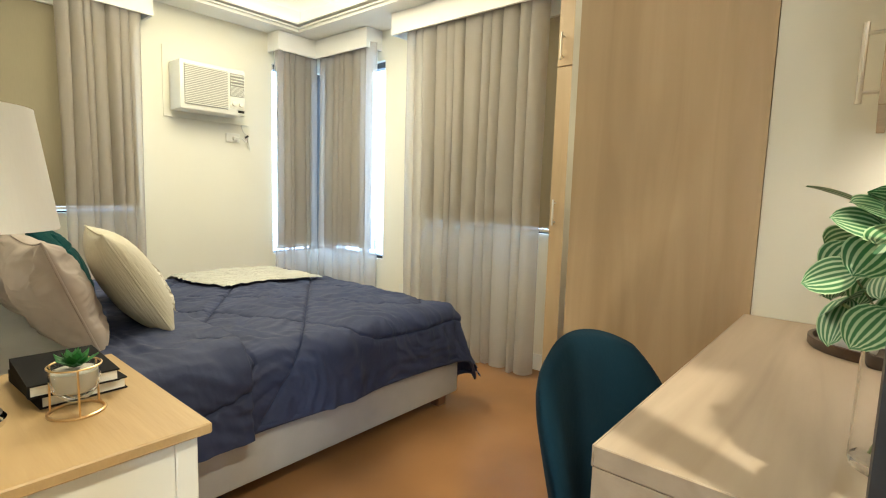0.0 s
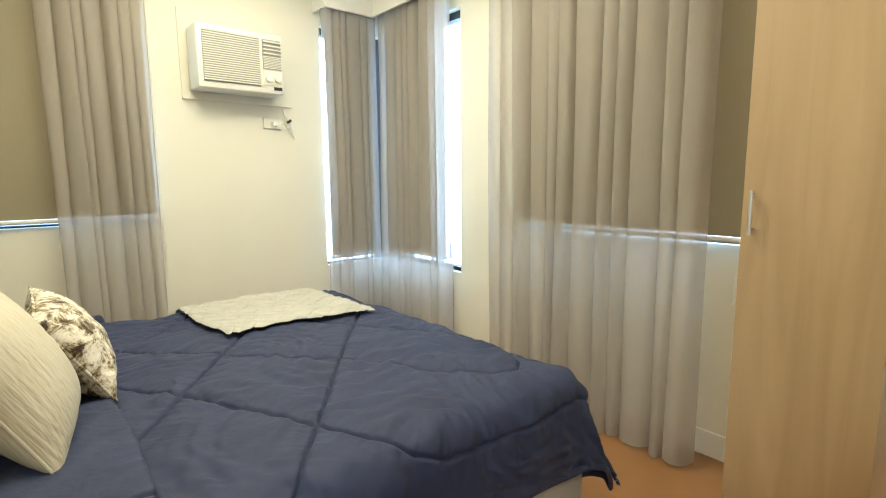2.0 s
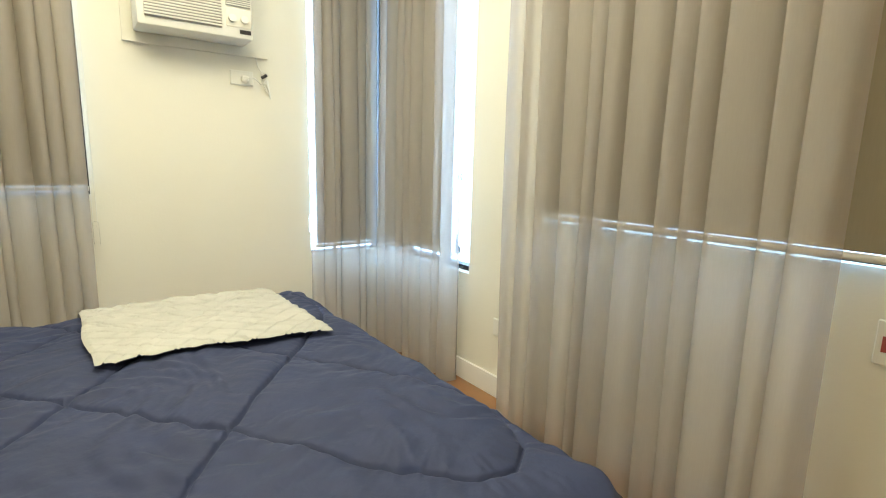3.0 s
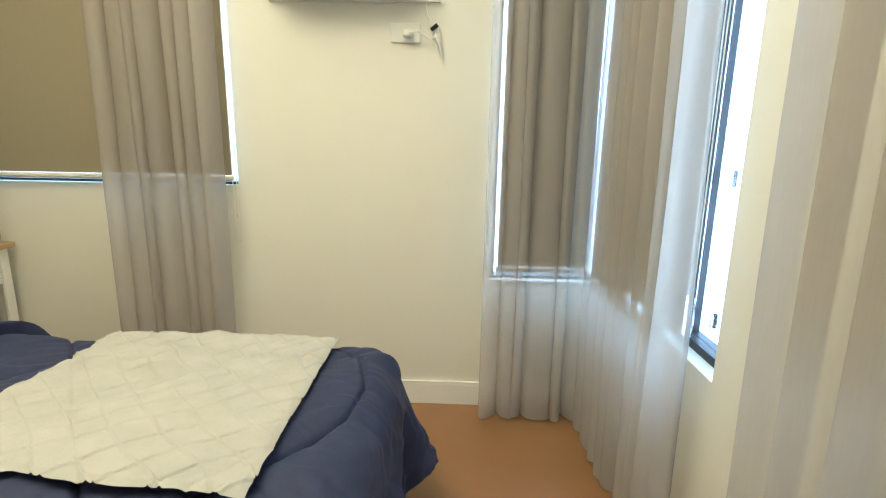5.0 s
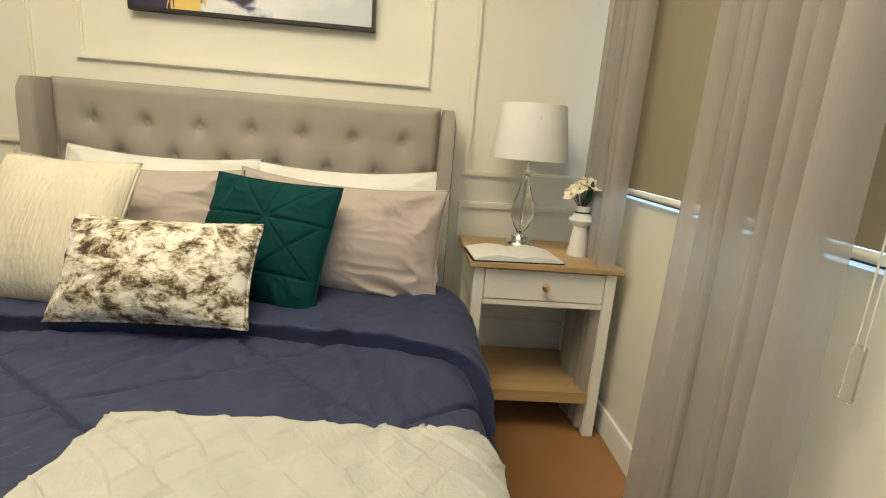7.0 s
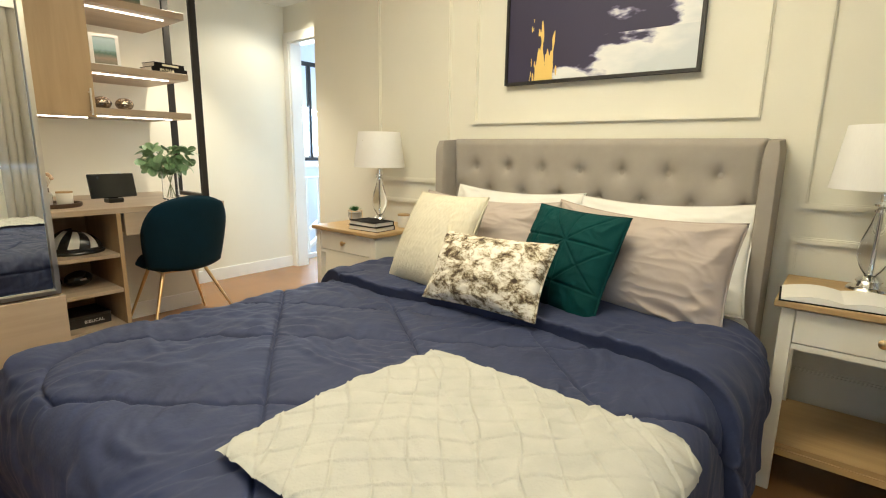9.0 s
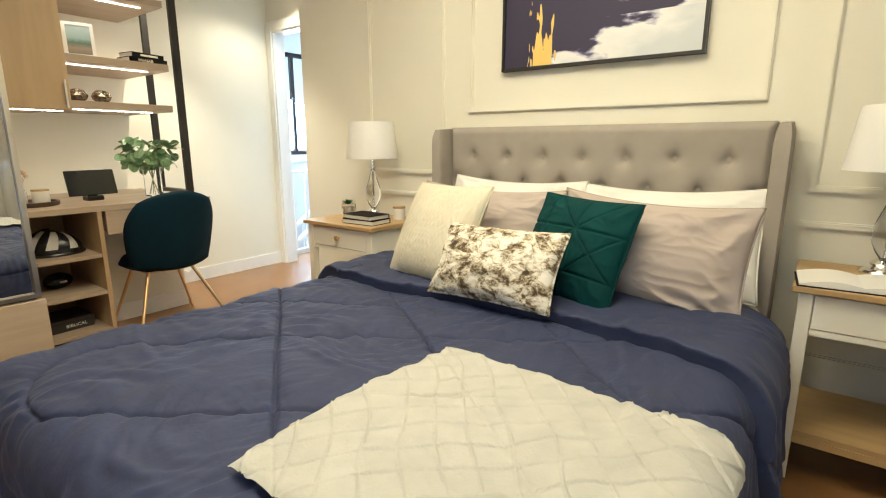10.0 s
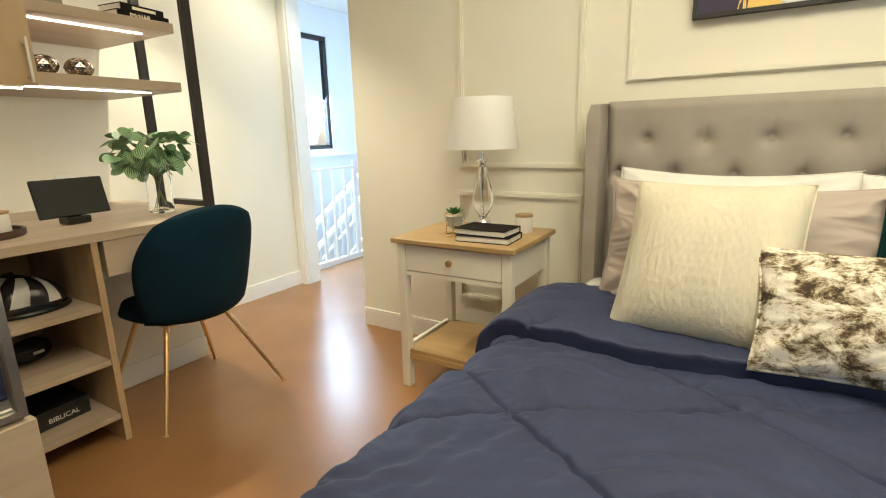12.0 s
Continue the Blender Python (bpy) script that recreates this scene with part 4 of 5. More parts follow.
pillow("pillow", 0.75, 0.46, 0.16, M_SHEET, prop((0.345, 2.18, 0.555), (0.145, 2.182, 0.99), (0.02, -1, -0.02)), "plump white pillow propped against the headboard", 1, wr=0.004, crease=0.006, pinch=0.045)
pillow("pillow", 0.74, 0.46, 0.16, M_SHEET, prop((0.355, 2.92, 0.555), (0.145, 2.91, 0.975), (-0.03, -1, 0.065)), "plump white pillow at the window end of the headboard", 5, wr=0.004, crease=0.006, pinch=0.045)
pillow("pillow", 0.755, 0.42, 0.20, M_TAUPE, prop((0.64, 2.22, 0.565), (0.50, 2.228, 0.945), (0, -1, -0.08)), "taupe cotton pillow leaning on a white pillow", 9, wr=0.006, crease=0.010, nu=110, pinch=0.05)
pillow("pillow", 0.715, 0.40, 0.20, M_TAUPE, prop((0.62, 2.915, 0.568), (0.515, 2.94, 0.957), (-0.11, -1, 0.0)), "taupe cotton pillow with creased corner near the window", 14, wr=0.0035, crease=0.009, nu=110, pinch=0.05)


def teal_lines(a, b):
    s = 0.0
    for d in (a + 0.15, b - 0.35, (a + 0.15) - (b - 0.35), (a + 0.15) + (b - 0.35), a - 0.55, b + 0.45, (a - 0.3) + (b + 0.9)):
        s = max(s, math.exp(-(d / 0.022) ** 2))
    return s


def knit_lines(a, b):
    return 0.15 * (0.5 + 0.5 * math.sin(64 * a + 1.1 * math.sin(26 * b + 3 * a)))


M_FLORAL = mat("printed_cotton", (0.74, 0.70, 0.60), 0.9, vary=0.0, scale=9, bump=0.2, bscale=400)
_nt = M_FLORAL.node_tree
_cr = [n for n in _nt.nodes if n.type == "VALTORGB"][0]
_no = _cr.inputs[0].links[0].from_node
_no.inputs["Scale"].default_value, _no.inputs["Detail"].default_value, _no.inputs["Distortion"].default_value = 17, 12, 0.35
_no.inputs["Vector"].links[0].from_node.inputs["Scale"].default_value = (1, 1, 1.5)
_no.inputs["Roughness"].default_value = 0.78
_el = _cr.color_ramp.elements
_el[0].position, _el[0].color = 0.415, (0.05, 0.03, 0.018, 1)
_el[1].position, _el[1].color = 0.56, (0.78, 0.74, 0.64, 1)
_e = _el.new(0.46)
_e.color = (0.20, 0.15, 0.08, 1)
_e = _el.new(0.50)
_e.color = (0.50, 0.44, 0.32, 1)

pillow("cushion", 0.42, 0.435, 0.18, M_KNIT, prop((0.905, 2.15, 0.592), (0.693, 2.175, 0.975), (-0.10, -1, -0.075)), "ivory cable knit square cushion leaning on the pillows", 21, "cushions on the bed", wr=0.0015, pinch=0.05, pattern=knit_lines, nu=170)
pillow("cushion", 0.43, 0.415, 0.17, M_TEAL, prop((0.79, 2.695, 0.567), (0.63, 2.752, 0.947), (-0.26, -1, -0.04)), "teal velvet square cushion with stitched pintuck lines", 27, "cushions on the bed", crease=0.004, wr=0.003, pinch=0.05, pattern=teal_lines, nu=120)
pillow("cushion", 0.50, 0.287, 0.15, M_FLORAL, prop((1.014, 2.523, 0.598), (0.864, 2.521, 0.842), (-0.01, -1, 0.0)), "small oblong cushion with a brown and cream blotted print", 33, "cushions on the bed", crease=0.005, wr=0.004, pinch=0.06, nu=60)

# ---- bedside tables ----


def bedside(label):
    t = thing("bedside_table", (0, 0, 0), label, "bedside table", "bedside tables")
    W, D, H = 0.575, 0.47, 0.695
    part("tabletop", boxm(0, D, 0, W, H - 0.022, H, bev=0.003), M_OAK_Y, t, "warm oak tabletop")
    for x in (0.02, D - 0.06):
        for y in (0.02, W - 0.06):
            part("leg", boxm(x, x + 0.04, y, y + 0.04, 0, H - 0.022, bev=0.002), M_CREAM, t)
    part("side_panel", boxm(0.061, D - 0.061, 0.024, 0.042, H - 0.165, H - 0.023), M_CREAM, t)
    part("side_panel", boxm(0.061, D - 0.061, W - 0.042, W - 0.024, H - 0.165, H - 0.023), M_CREAM, t)
    part("back_panel", boxm(0.024, 0.042, 0.061, W - 0.061, H - 0.165, H - 0.023), M_CREAM, t)
    part("front_rail", boxm(D - 0.045, D - 0.026, 0.061, W - 0.061, H - 0.165, H - 0.145), M_CREAM, t)
    dr = part("drawer", boxm(D - 0.045, D - 0.024, 0.063, W - 0.063, H - 0.142, H - 0.030, bev=0.0015), M_CREAM, t)
    bm = lathe(bmesh.new(), [(0.006, 0), (0.006, 0.012), (0.014, 0.018), (0.014, 0.026), (0.008, 0.030), (0.0, 0.030)], n=20)
    bmesh.ops.rotate(bm, verts=bm.verts, cent=(0, 0, 0), matrix=Matrix.Rotation(radians(90), 3, "Y"))
    bmesh.ops.translate(bm, verts=bm.verts, vec=(D - 0.024, W / 2, H - 0.085))
    part("knob", bm, M_GOLD, dr, "round aged brass knob", smooth=True)
    part("shelf", boxm(0.03, D - 0.03, 0.045, W - 0.045, 0.165, 0.183), M_OAK_Y, t, "warm oak lower shelf")
    for y in (0.024, W - 0.042):
        part("shelf_rail", boxm(0.061, D - 0.061, y, y + 0.018, 0.155, 0.195), M_CREAM, t)
    part("shelf_rail", boxm(D - 0.045, D - 0.026, 0.061, W - 0.061, 0.140, 0.164), M_OAK_Y, t)
    return t


b1 = bedside("cream bedside table with oak top and drawer, beside the doorway")
b1.location = (0.085, 0.945, 0)
b2 = copy_thing(b1, pose(0.045, 3.39, 0))
b2["label"] = "cream bedside table with oak top and drawer, by the curtain"
NZ = 0.695


def lamp(label):
    l = thing("table_lamp", (0, 0, 0), label, "table lamp", "bedside lamps")
    part("base", lathe(bmesh.new(), [(0, 0), (0.062, 0), (0.064, 0.012), (0.058, 0.020), (0.038, 0.024), (0.034, 0.034), (0.040, 0.044), (0.026, 0.056), (0.018, 0.064), (0, 0.066)], n=40), M_CHROME, l, "polished chrome base", smooth=True)
    bm = lathe(bmesh.new(), [(0.018, 0.064), (0.032, 0.085), (0.045, 0.12), (0.048, 0.145), (0.040, 0.19), (0.026, 0.235), (0.017, 0.27), (0.014, 0.285)], n=40)
    lathe(bm, [(0.0155, 0.066), (0.029, 0.086), (0.0425, 0.12), (0.0455, 0.145), (0.0375, 0.19), (0.0235, 0.235), (0.0145, 0.27), (0.012, 0.285)], n=40)
    part("glass_body", bm, M_CLEAR, l, "clear glass pear-shaped body", smooth=True)
    part("stem", tube(bmesh.new(), [(0, 0, 0.06), (0, 0, 0.36)], 0.005, 10), M_CHROME, l, smooth=True)
    part("neck", lathe(bmesh.new(), [(0, 0.283), (0.022, 0.284), (0.022, 0.292), (0.012, 0.297), (0.024, 0.305), (0.024, 0.312), (0.010, 0.32), (0.010, 0.345), (0, 0.346)], n=28), M_CHROME, l, "chrome neck", smooth=True)
    sd = part("shade", lathe(bmesh.new(), [(0.158, 0.360), (0.1585, 0.363), (0.129, 0.574), (0.1275, 0.574), (0.1565, 0.361)], n=56), M_SHADE, l, "white fabric drum shade", smooth=True)
    bm = bmesh.new()
    for k in range(3):
        an = k * 2 * math.pi / 3
        tube(bm, [(0, 0, 0.50), (0.137 * math.cos(an), 0.137 * math.sin(an), 0.52)], 0.0018, 6)
    part("spider", bm, M_CHROME, sd)
    return l


l1 = lamp("clear glass table lamp with white shade, beside stacked books")
l1.location = (0.235, 1.230, NZ)
l2 = copy_thing(l1, pose(0.19, 3.632, NZ))
l2["label"] = "clear glass table lamp with white shade, beside a flower vase"


def book(name, x, y, z, lx, ly, h, rz, cover, label, group=""):
    b = thing(name, (x, y, z), label, "book", group, rz)
    part("cover", box(box(boxm(-lx / 2, lx / 2, -ly / 2, ly / 2, 0, 0.003), -lx / 2, lx / 2, -ly / 2, ly / 2, h - 0.003, h), -lx / 2, -lx / 2 + 0.004, -ly / 2, ly / 2, 0.003, h - 0.003), cover, b)
    part("page_block", boxm(-lx / 2 + 0.004, lx / 2 - 0.004, -ly / 2 + 0.004, ly / 2 - 0.004, 0.003, h - 0.003), M_PAGE, b, "cream page block")
    return b


book("book", 0.42, 1.35, NZ, 0.155, 0.23, 0.026, 3, M_BOOKB, "black clothbound book lying at the bottom of the stack", "books on the bedside table")
book("book", 0.412, 1.34, NZ + 0.026, 0.155, 0.225, 0.026, -2, M_BOOKB, "black clothbound book lying on top of another", "books on the bedside table")
su2 = thing("succulent_pot", (0.395, 1.175, NZ), "green succulent in a glass cup on a gold wire ring stand", "plant")
bm = bmesh.new()
tube(bm, [(0.046 * math.cos(k * math.pi / 12), 0.046 * math.sin(k * math.pi / 12), 0.003) for k in range(25)], 0.0028, 8)
tube(bm, [(0.044 * math.cos(k * math.pi / 12), 0.044 * math.sin(k * math.pi / 12), 0.095) for k in range(25)], 0.0018, 8)
for k in range(3):
    an = k * 2.094 + 0.4
    tube(bm, [(0.046 * math.cos(an), 0.046 * math.sin(an), 0.003), (0.044 * math.cos(an), 0.044 * math.sin(an), 0.095)], 0.002, 6)
part("wire_stand", bm, M_GOLD, su2, "gold wire ring stand", smooth=True)
bm = lathe(bmesh.new(), [(0.0, 0.028), (0.022, 0.029), (0.036, 0.045), (0.042, 0.07), (0.043, 0.098), (0.041, 0.098), (0.040, 0.07), (0.034, 0.047), (0.0, 0.032)], n=32)
part("cup", bm, M_CLEAR, su2, "clear glass cup", smooth=True)
part("soil", lathe(bmesh.new(), [(0.0, 0.034), (0.03, 0.048), (0.038, 0.07), (0.038, 0.085), (0, 0.088)], n=24), M_PLANTER, su2, "pale grey gravel", smooth=True)
for k in range(16):
    an, ti = k * 2.4, 0.35 + 0.9 * (k / 16)
    L = 0.034 + 0.014 * (k / 16)

    def petal(u, v, an=an, ti=ti, L=L):
        w = 0.011 * math.sin(math.pi * min(1, u * 0.92 + 0.06)) * (v - 0.5) * 2
        r = L * u
        h = 0.09 + r * math.cos(ti) + 0.003 * (1 - (2 * v - 1) ** 2)
        rr = r * math.sin(ti)
        return (rr * math.cos(an) - w * math.sin(an), rr * math.sin(an) + w * math.cos(an), h)
    bm = sheet(bmesh.new(), petal, 6, 4)
    bmesh.ops.solidify(bm, geom=bm.faces[:], thickness=0.003)
    part("leaf", bm, M_SUCC, su2, smooth=True)
ca = thing("candle_jar", (0.215, 1.42, NZ), "small white candle jar with a wooden lid", "candle")
part("jar", lathe(bmesh.new(), [(0, 0), (0.035, 0), (0.037, 0.004), (0.037, 0.070), (0, 0.070)], n=32), M_CERAM, ca, smooth=True)
part("lid", lathe(bmesh.new(), [(0, 0.070), (0.038, 0.070), (0.038, 0.080), (0, 0.081)], n=32), M_OAK_Y, ca, "wooden lid", smooth=True)

# open book
ob_ = thing("open_book", (0.40, 3.565, NZ), "open book with blank cream pages lying flat", "book", rz=4)


for s in (-1, 1):
    prof = [(0.0, 0.004)] + [(s * 0.166 * k / 12, 0.010 + 0.015 * math.sin(math.pi * min(1, 0.12 + 0.9 * k / 12))) for k in range(13)] + [(s * 0.166, 0.004)]
    bm = bmesh.new()
    ends = [[bm.verts.new((x, y, z)) for y, z in prof] for x in (-0.10, 0.10)]
    for e in ends:
        bm.faces.new(e)
    for k in range(len(prof)):
        k2 = (k + 1) % len(prof)
        bm.faces.new((ends[0][k], ends[1][k], ends[1][k2], ends[0][k2]))
    part("page_block", bm, M_CERAM, ob_, smooth=True)
part("cover", boxm(-0.105, 0.105, -0.172, 0.172, 0, 0.003), M_BOOKB, ob_, "dark cover")
vz = thing("flower_vase", (0.305, 3.845, NZ), "white geometric ceramic vase holding ivory flowers", "vase")
part("vase_body", lathe(bmesh.new(), [(0, 0), (0.040, 0), (0.041, 0.006), (0.026, 0.118), (0.048, 0.142), (0.048, 0.146), (0.028, 0.170), (0.030, 0.200), (0.026, 0.200), (0.024, 0.172), (0, 0.17)], n=40), M_CERAM, vz, smooth=True, angle=25)
part("neck_band", lathe(bmesh.new(), [(0.0285, 0.172), (0.0305, 0.172), (0.0305, 0.178), (0.0288, 0.178)], n=36), M_BLACK, vz, "dark neck band")
rnd = random.Random(7)
for k in range(19):
    an, el = k * 2.4, rnd.uniform(0.1, 1.0)
    tip = Vector((0.072 * el * math.cos(an), 0.072 * el * math.sin(an), 0.305 - 0.05 * el + rnd.uniform(-0.012, 0.012)))
    part("stem", tube(bmesh.new(), [(0.008 * math.cos(an), 0.008 * math.sin(an), 0.18), tip], 0.0016, 5), M_STEM, vz)
    nrm = Vector((tip.x, tip.y, 0.06)).normalized()
    rot = nrm.to_track_quat("Z", "Y").to_matrix()
    bm = bmesh.new()
    for j in range(6):
        aj = j * math.pi / 3

        def pet(u, v, aj=aj):
            w = 0.014 * math.sin(math.pi * (0.12 + 0.8 * u)) * (v - 0.5) * 2
            r = 0.004 + 0.030 * u
            p = Vector((r * math.cos(aj) - w * math.sin(aj), r * math.sin(aj) + w * math.cos(aj), 0.008 * u * u))
            return rot @ p + tip
        sheet(bm, pet, 3, 3)
    fl = part("flower", bm, M_PETAL, vz, smooth=True)
    bm = bmesh.new()
    bmesh.ops.create_icosphere(bm, subdivisions=1, radius=0.0045, matrix=Matrix.Translation(tip + nrm * 0.003))
    part("stamen", bm, M_YELLOW, fl)
for k in range(34):
    an = k * 2.1

    def lf(u, v, an=an, k=k):
        w = 0.008 * math.sin(math.pi * u) * (v - 0.5) * 2
        r = 0.012 + 0.05 * u
        return (r * math.cos(an) - w * math.sin(an), r * math.sin(an) + w * math.cos(an), 0.20 + 0.045 * u + 0.012 * (k % 5) * (0.3 + u))
    part("leaf", sheet(bmesh.new(), lf, 4, 2), M_LEAFD, vz)

# ---- painting ----
pt = thing("painting", (0.004, 2.488, 1.513), "abstract navy, white and gold painting in a thin black frame", "painting")
PW, PH = 0.97, 0.66
bm = bmesh.new()
h = PW / 2
box(bm, 0, 0.035, -h, h, 0, 0.014)
box(bm, 0, 0.035, -h, h, PH - 0.014, PH)
box(bm, 0, 0.035, -h, -h + 0.014, 0.014, PH - 0.014)
box(bm, 0, 0.035, h - 0.014, h, 0.014, PH - 0.014)
part("picture_frame", bm, M_BLACK, pt)
M_ART = mat("abstract_paint", (0.5, 0.5, 0.5), 0.6, vary=0)
_nt = M_ART.node_tree
_b = _nt.nodes["Principled BSDF"]


def art_node(kind, **k):
    n = _nt.nodes.new(kind)
    for a, v in k.items():
        n.inputs[a].default_value = v
    return n


def art_math(op, a, b):
    n = _nt.nodes.new("ShaderNodeMath")
    n.operation = op
    for i, v in enumerate((a, b)):
        if isinstance(v, (int, float)):
            n.inputs[i].default_value = v
        else:
            _nt.links.new(v, n.inputs[i])
    return n.outputs[0]


_tc = _nt.nodes.new("ShaderNodeTexCoord")
_sp = _nt.nodes.new("ShaderNodeSeparateXYZ")
_nt.links.new(_tc.outputs["Object"], _sp.inputs[0])
_mp = _nt.nodes.new("ShaderNodeMapping")
_mp.inputs["Scale"].default_value = (1, 3.0, 8.0)
_mp.inputs["Rotation"].default_value = (radians(12), 0, 0)
_nt.links.new(_tc.outputs["Object"], _mp.inputs[0])
_n1 = art_node("ShaderNodeTexNoise", Scale=1.0, Detail=6.0)
_nt.links.new(_mp.outputs[0], _n1.inputs["Vector"])
# the field is light low on the north side, dark on the south side and in a band above
_y, _z = _sp.outputs[1], _sp.outputs[2]
_f = art_math("ADD", art_math("MULTIPLY", _y, 1.5), art_math("MULTIPLY", art_math("ABSOLUTE", art_math("SUBTRACT", _z, 0.30), 0.0), 0.9))
_f = art_math("SUBTRACT", _f, art_math("MULTIPLY", art_math("GREATER_THAN", _z, 0.20), 0.30))
_f = art_math("ADD", _f, art_math("MULTIPLY", art_math("SUBTRACT", _n1.outputs["Fac"], 0.5), 2.6))
_cr = _nt.nodes.new("ShaderNodeValToRGB")
_el = _cr.color_ramp.elements
_el[0].position, _el[0].color = 0.02, (0.035, 0.03, 0.07, 1)
_el[1].position, _el[1].color = 0.20, (0.80, 0.80, 0.78, 1)
for _p, _c in ((0.07, (0.16, 0.15, 0.25, 1)), (0.11, (0.45, 0.45, 0.55, 1)), (0.8, (0.60, 0.64, 0.66, 1))):
    _e = _el.new(_p)
    _e.color = _c
_nt.links.new(_f, _cr.inputs[0])
# gold drips
_mp2 = _nt.nodes.new("ShaderNodeMapping")
_mp2.inputs["Scale"].default_value = (1, 26.0, 4.5)
_nt.links.new(_tc.outputs["Object"], _mp2.inputs[0])
_n2 = art_node("ShaderNodeTexNoise", Scale=1.0, Detail=2.0)
_nt.links.new(_mp2.outputs[0], _n2.inputs["Vector"])
_d = art_math("ABSOLUTE", art_math("ADD", _y, 0.265), 0.0)
_w = art_math("SUBTRACT", 0.085, art_math("MULTIPLY", _z, 0.21))
_g = art_math("LESS_THAN", art_math("ADD", _d, art_math("MULTIPLY", art_math("SUBTRACT", _n2.outputs["Fac"], 0.42), 0.28)), _w)
_mx = _nt.nodes.new("ShaderNodeMixRGB")
_mx.inputs[2].default_value = (0.80, 0.56, 0.16, 1)
_nt.links.new(_g, _mx.inputs[0])
_nt.links.new(_cr.outputs[0], _mx.inputs[1])
_nt.links.new(_mx.outputs[0], _b.inputs["Base Color"])
part("canvas", boxm(0, 0.024, -h + 0.0145, h - 0.0145, 0.0145, PH - 0.0145), M_ART, pt, "painted canvas")

# ---- things on the desk ----
tb = thing("tablet_screen", (1.30, -0.06, DZ), "black tablet screen on a small black stand", "screen", rz=8)
part("stand", boxm(-0.045, 0.045, -0.035, 0.035, 0, 0.03, bev=0.006), M_SHINYB, tb)
part("stand_neck", boxm(-0.025, 0.025, -0.02, 0.0, 0.03, 0.09), M_SHINYB, tb)
bm = boxm(-0.135, 0.135, -0.006, 0.006, 0.0, 0.15, bev=0.004)
bmesh.ops.rotate(bm, verts=bm.verts, cent=(0, 0, 0), matrix=Matrix.Rotation(radians(12), 3, "X"))
bmesh.ops.translate(bm, verts=bm.verts, vec=(0, 0.015, 0.032))
part("screen", bm, M_SCREEN, tb)
gv = thing("plant_vase", (0.965, -0.03, DZ), "clear glass vase with striped green leafy stems", "plant")
bm = lathe(bmesh.new(), [(0, 0), (0.050, 0.001), (0.052, 0.008), (0.050, 0.16), (0.054, 0.185), (0.052, 0.185), (0.0475, 0.16), (0.049, 0.012), (0, 0.010)], n=36)
part("glass", bm, M_CLEAR, gv, "clear glass vase", smooth=True)
rnd = random.Random(3)
M_STRIPE = mat("striped_leaf", (0.1, 0.3, 0.1), 0.4, vary=0)
_nt = M_STRIPE.node_tree
_tc = _nt.nodes.new("ShaderNodeUVMap")
_wv = _nt.nodes.new("ShaderNodeTexWave")
_wv.inputs["Scale"].default_value, _wv.inputs["Distortion"].default_value = 1.25, 0.5
_nt.links.new(_tc.outputs[0], _wv.inputs["Vector"])
_cr = _nt.nodes.new("ShaderNodeValToRGB")
_cr.color_ramp.elements[0].position, _cr.color_ramp.elements[0].color = 0.45, (0.035, 0.16, 0.045, 1)
_cr.color_ramp.elements[1].position, _cr.color_ramp.elements[1].color = 0.8, (0.42, 0.56, 0.32, 1)
_nt.links.new(_wv.outputs["Fac"], _cr.inputs[0])
_nt.links.new(_cr.outputs[0], _nt.nodes["Principled BSDF"].inputs["Base Color"])


def leaf_mesh():
    """A rounded, pointed leaf 1 long along x, with stripes running along it."""
    bm = bmesh.new()
    uv = bm.loops.layers.uv.new("UVMap")
    nu, nv = 8, 6
    vs = []
    for i in range(nu + 1):
        u = i / nu
        row = []
        for j in range(nv + 1):
            v = 2 * j / nv - 1
            w = 0.50 * math.sin(math.pi * u ** 0.85) ** 0.6 if 0 < u < 1 else 0.0
            row.append(bm.verts.new((u, v * w, -0.15 * u * u + 0.08 * abs(v) - 0.05 * v * v)))
        vs.append(row)
    for i in range(nu):
        for j in range(nv):
            fc = bm.faces.new((vs[i][j], vs[i + 1][j], vs[i + 1][j + 1], vs[i][j + 1]))
            for lp, (a, b) in zip(fc.loops, ((i, j), (i + 1, j), (i + 1, j + 1), (i, j + 1))):
                lp[uv].uv = ((2 * b / nv - 1) * 0.9, a / nu * 0.05)
    me = bpy.data.meshes.new("leaf")
    bm.to_mesh(me)
    bm.free()
    me.shade_smooth()
    me.materials.append(M_STRIPE)
    return me


LEAF = leaf_mesh()
for k in range(6):
    an = k * 1.05 + 0.3
    r = 0.05 + 0.09 * rnd.random()
    tip = Vector((r * math.cos(an), r * math.sin(an), rnd.uniform(0.21, 0.30)))
    mid = Vector((0.02 * math.cos(an), 0.02 * math.sin(an), 0.17))
    foot = Vector((-0.03 * math.cos(an), -0.03 * math.sin(an), 0.015))
    part("stem", tube(bmesh.new(), [foot, mid, tip], 0.0019, 6), M_GREENSTEM, gv)
for k in range(125):
    an = rnd.uniform(0, 2 * math.pi)
    el = rnd.random() ** 0.7
    r = 0.015 + 0.135 * el
    z = 0.275 + 0.090 * math.sqrt(max(0, 1 - 0.75 * el * el)) * rnd.uniform(-1.0, 1.0)
    s = rnd.uniform(0.048, 0.068)
    o = new("leaf", LEAF)
    o.parent = gv
    o.matrix_local = Matrix.Translation((r * math.cos(an) - 0.015, r * math.sin(an) - 0.06, z)) @ Euler((rnd.uniform(-0.9, 0.9), rnd.uniform(0.1, 1.1) - 0.7 * (z > 0.30), an + rnd.uniform(-0.9, 0.9))).to_matrix().to_4x4() @ Matrix.Scale(s, 4)
tr = thing("round_tray", (1.62, -0.02, DZ), "round dark wooden tray on the desk", "tray")
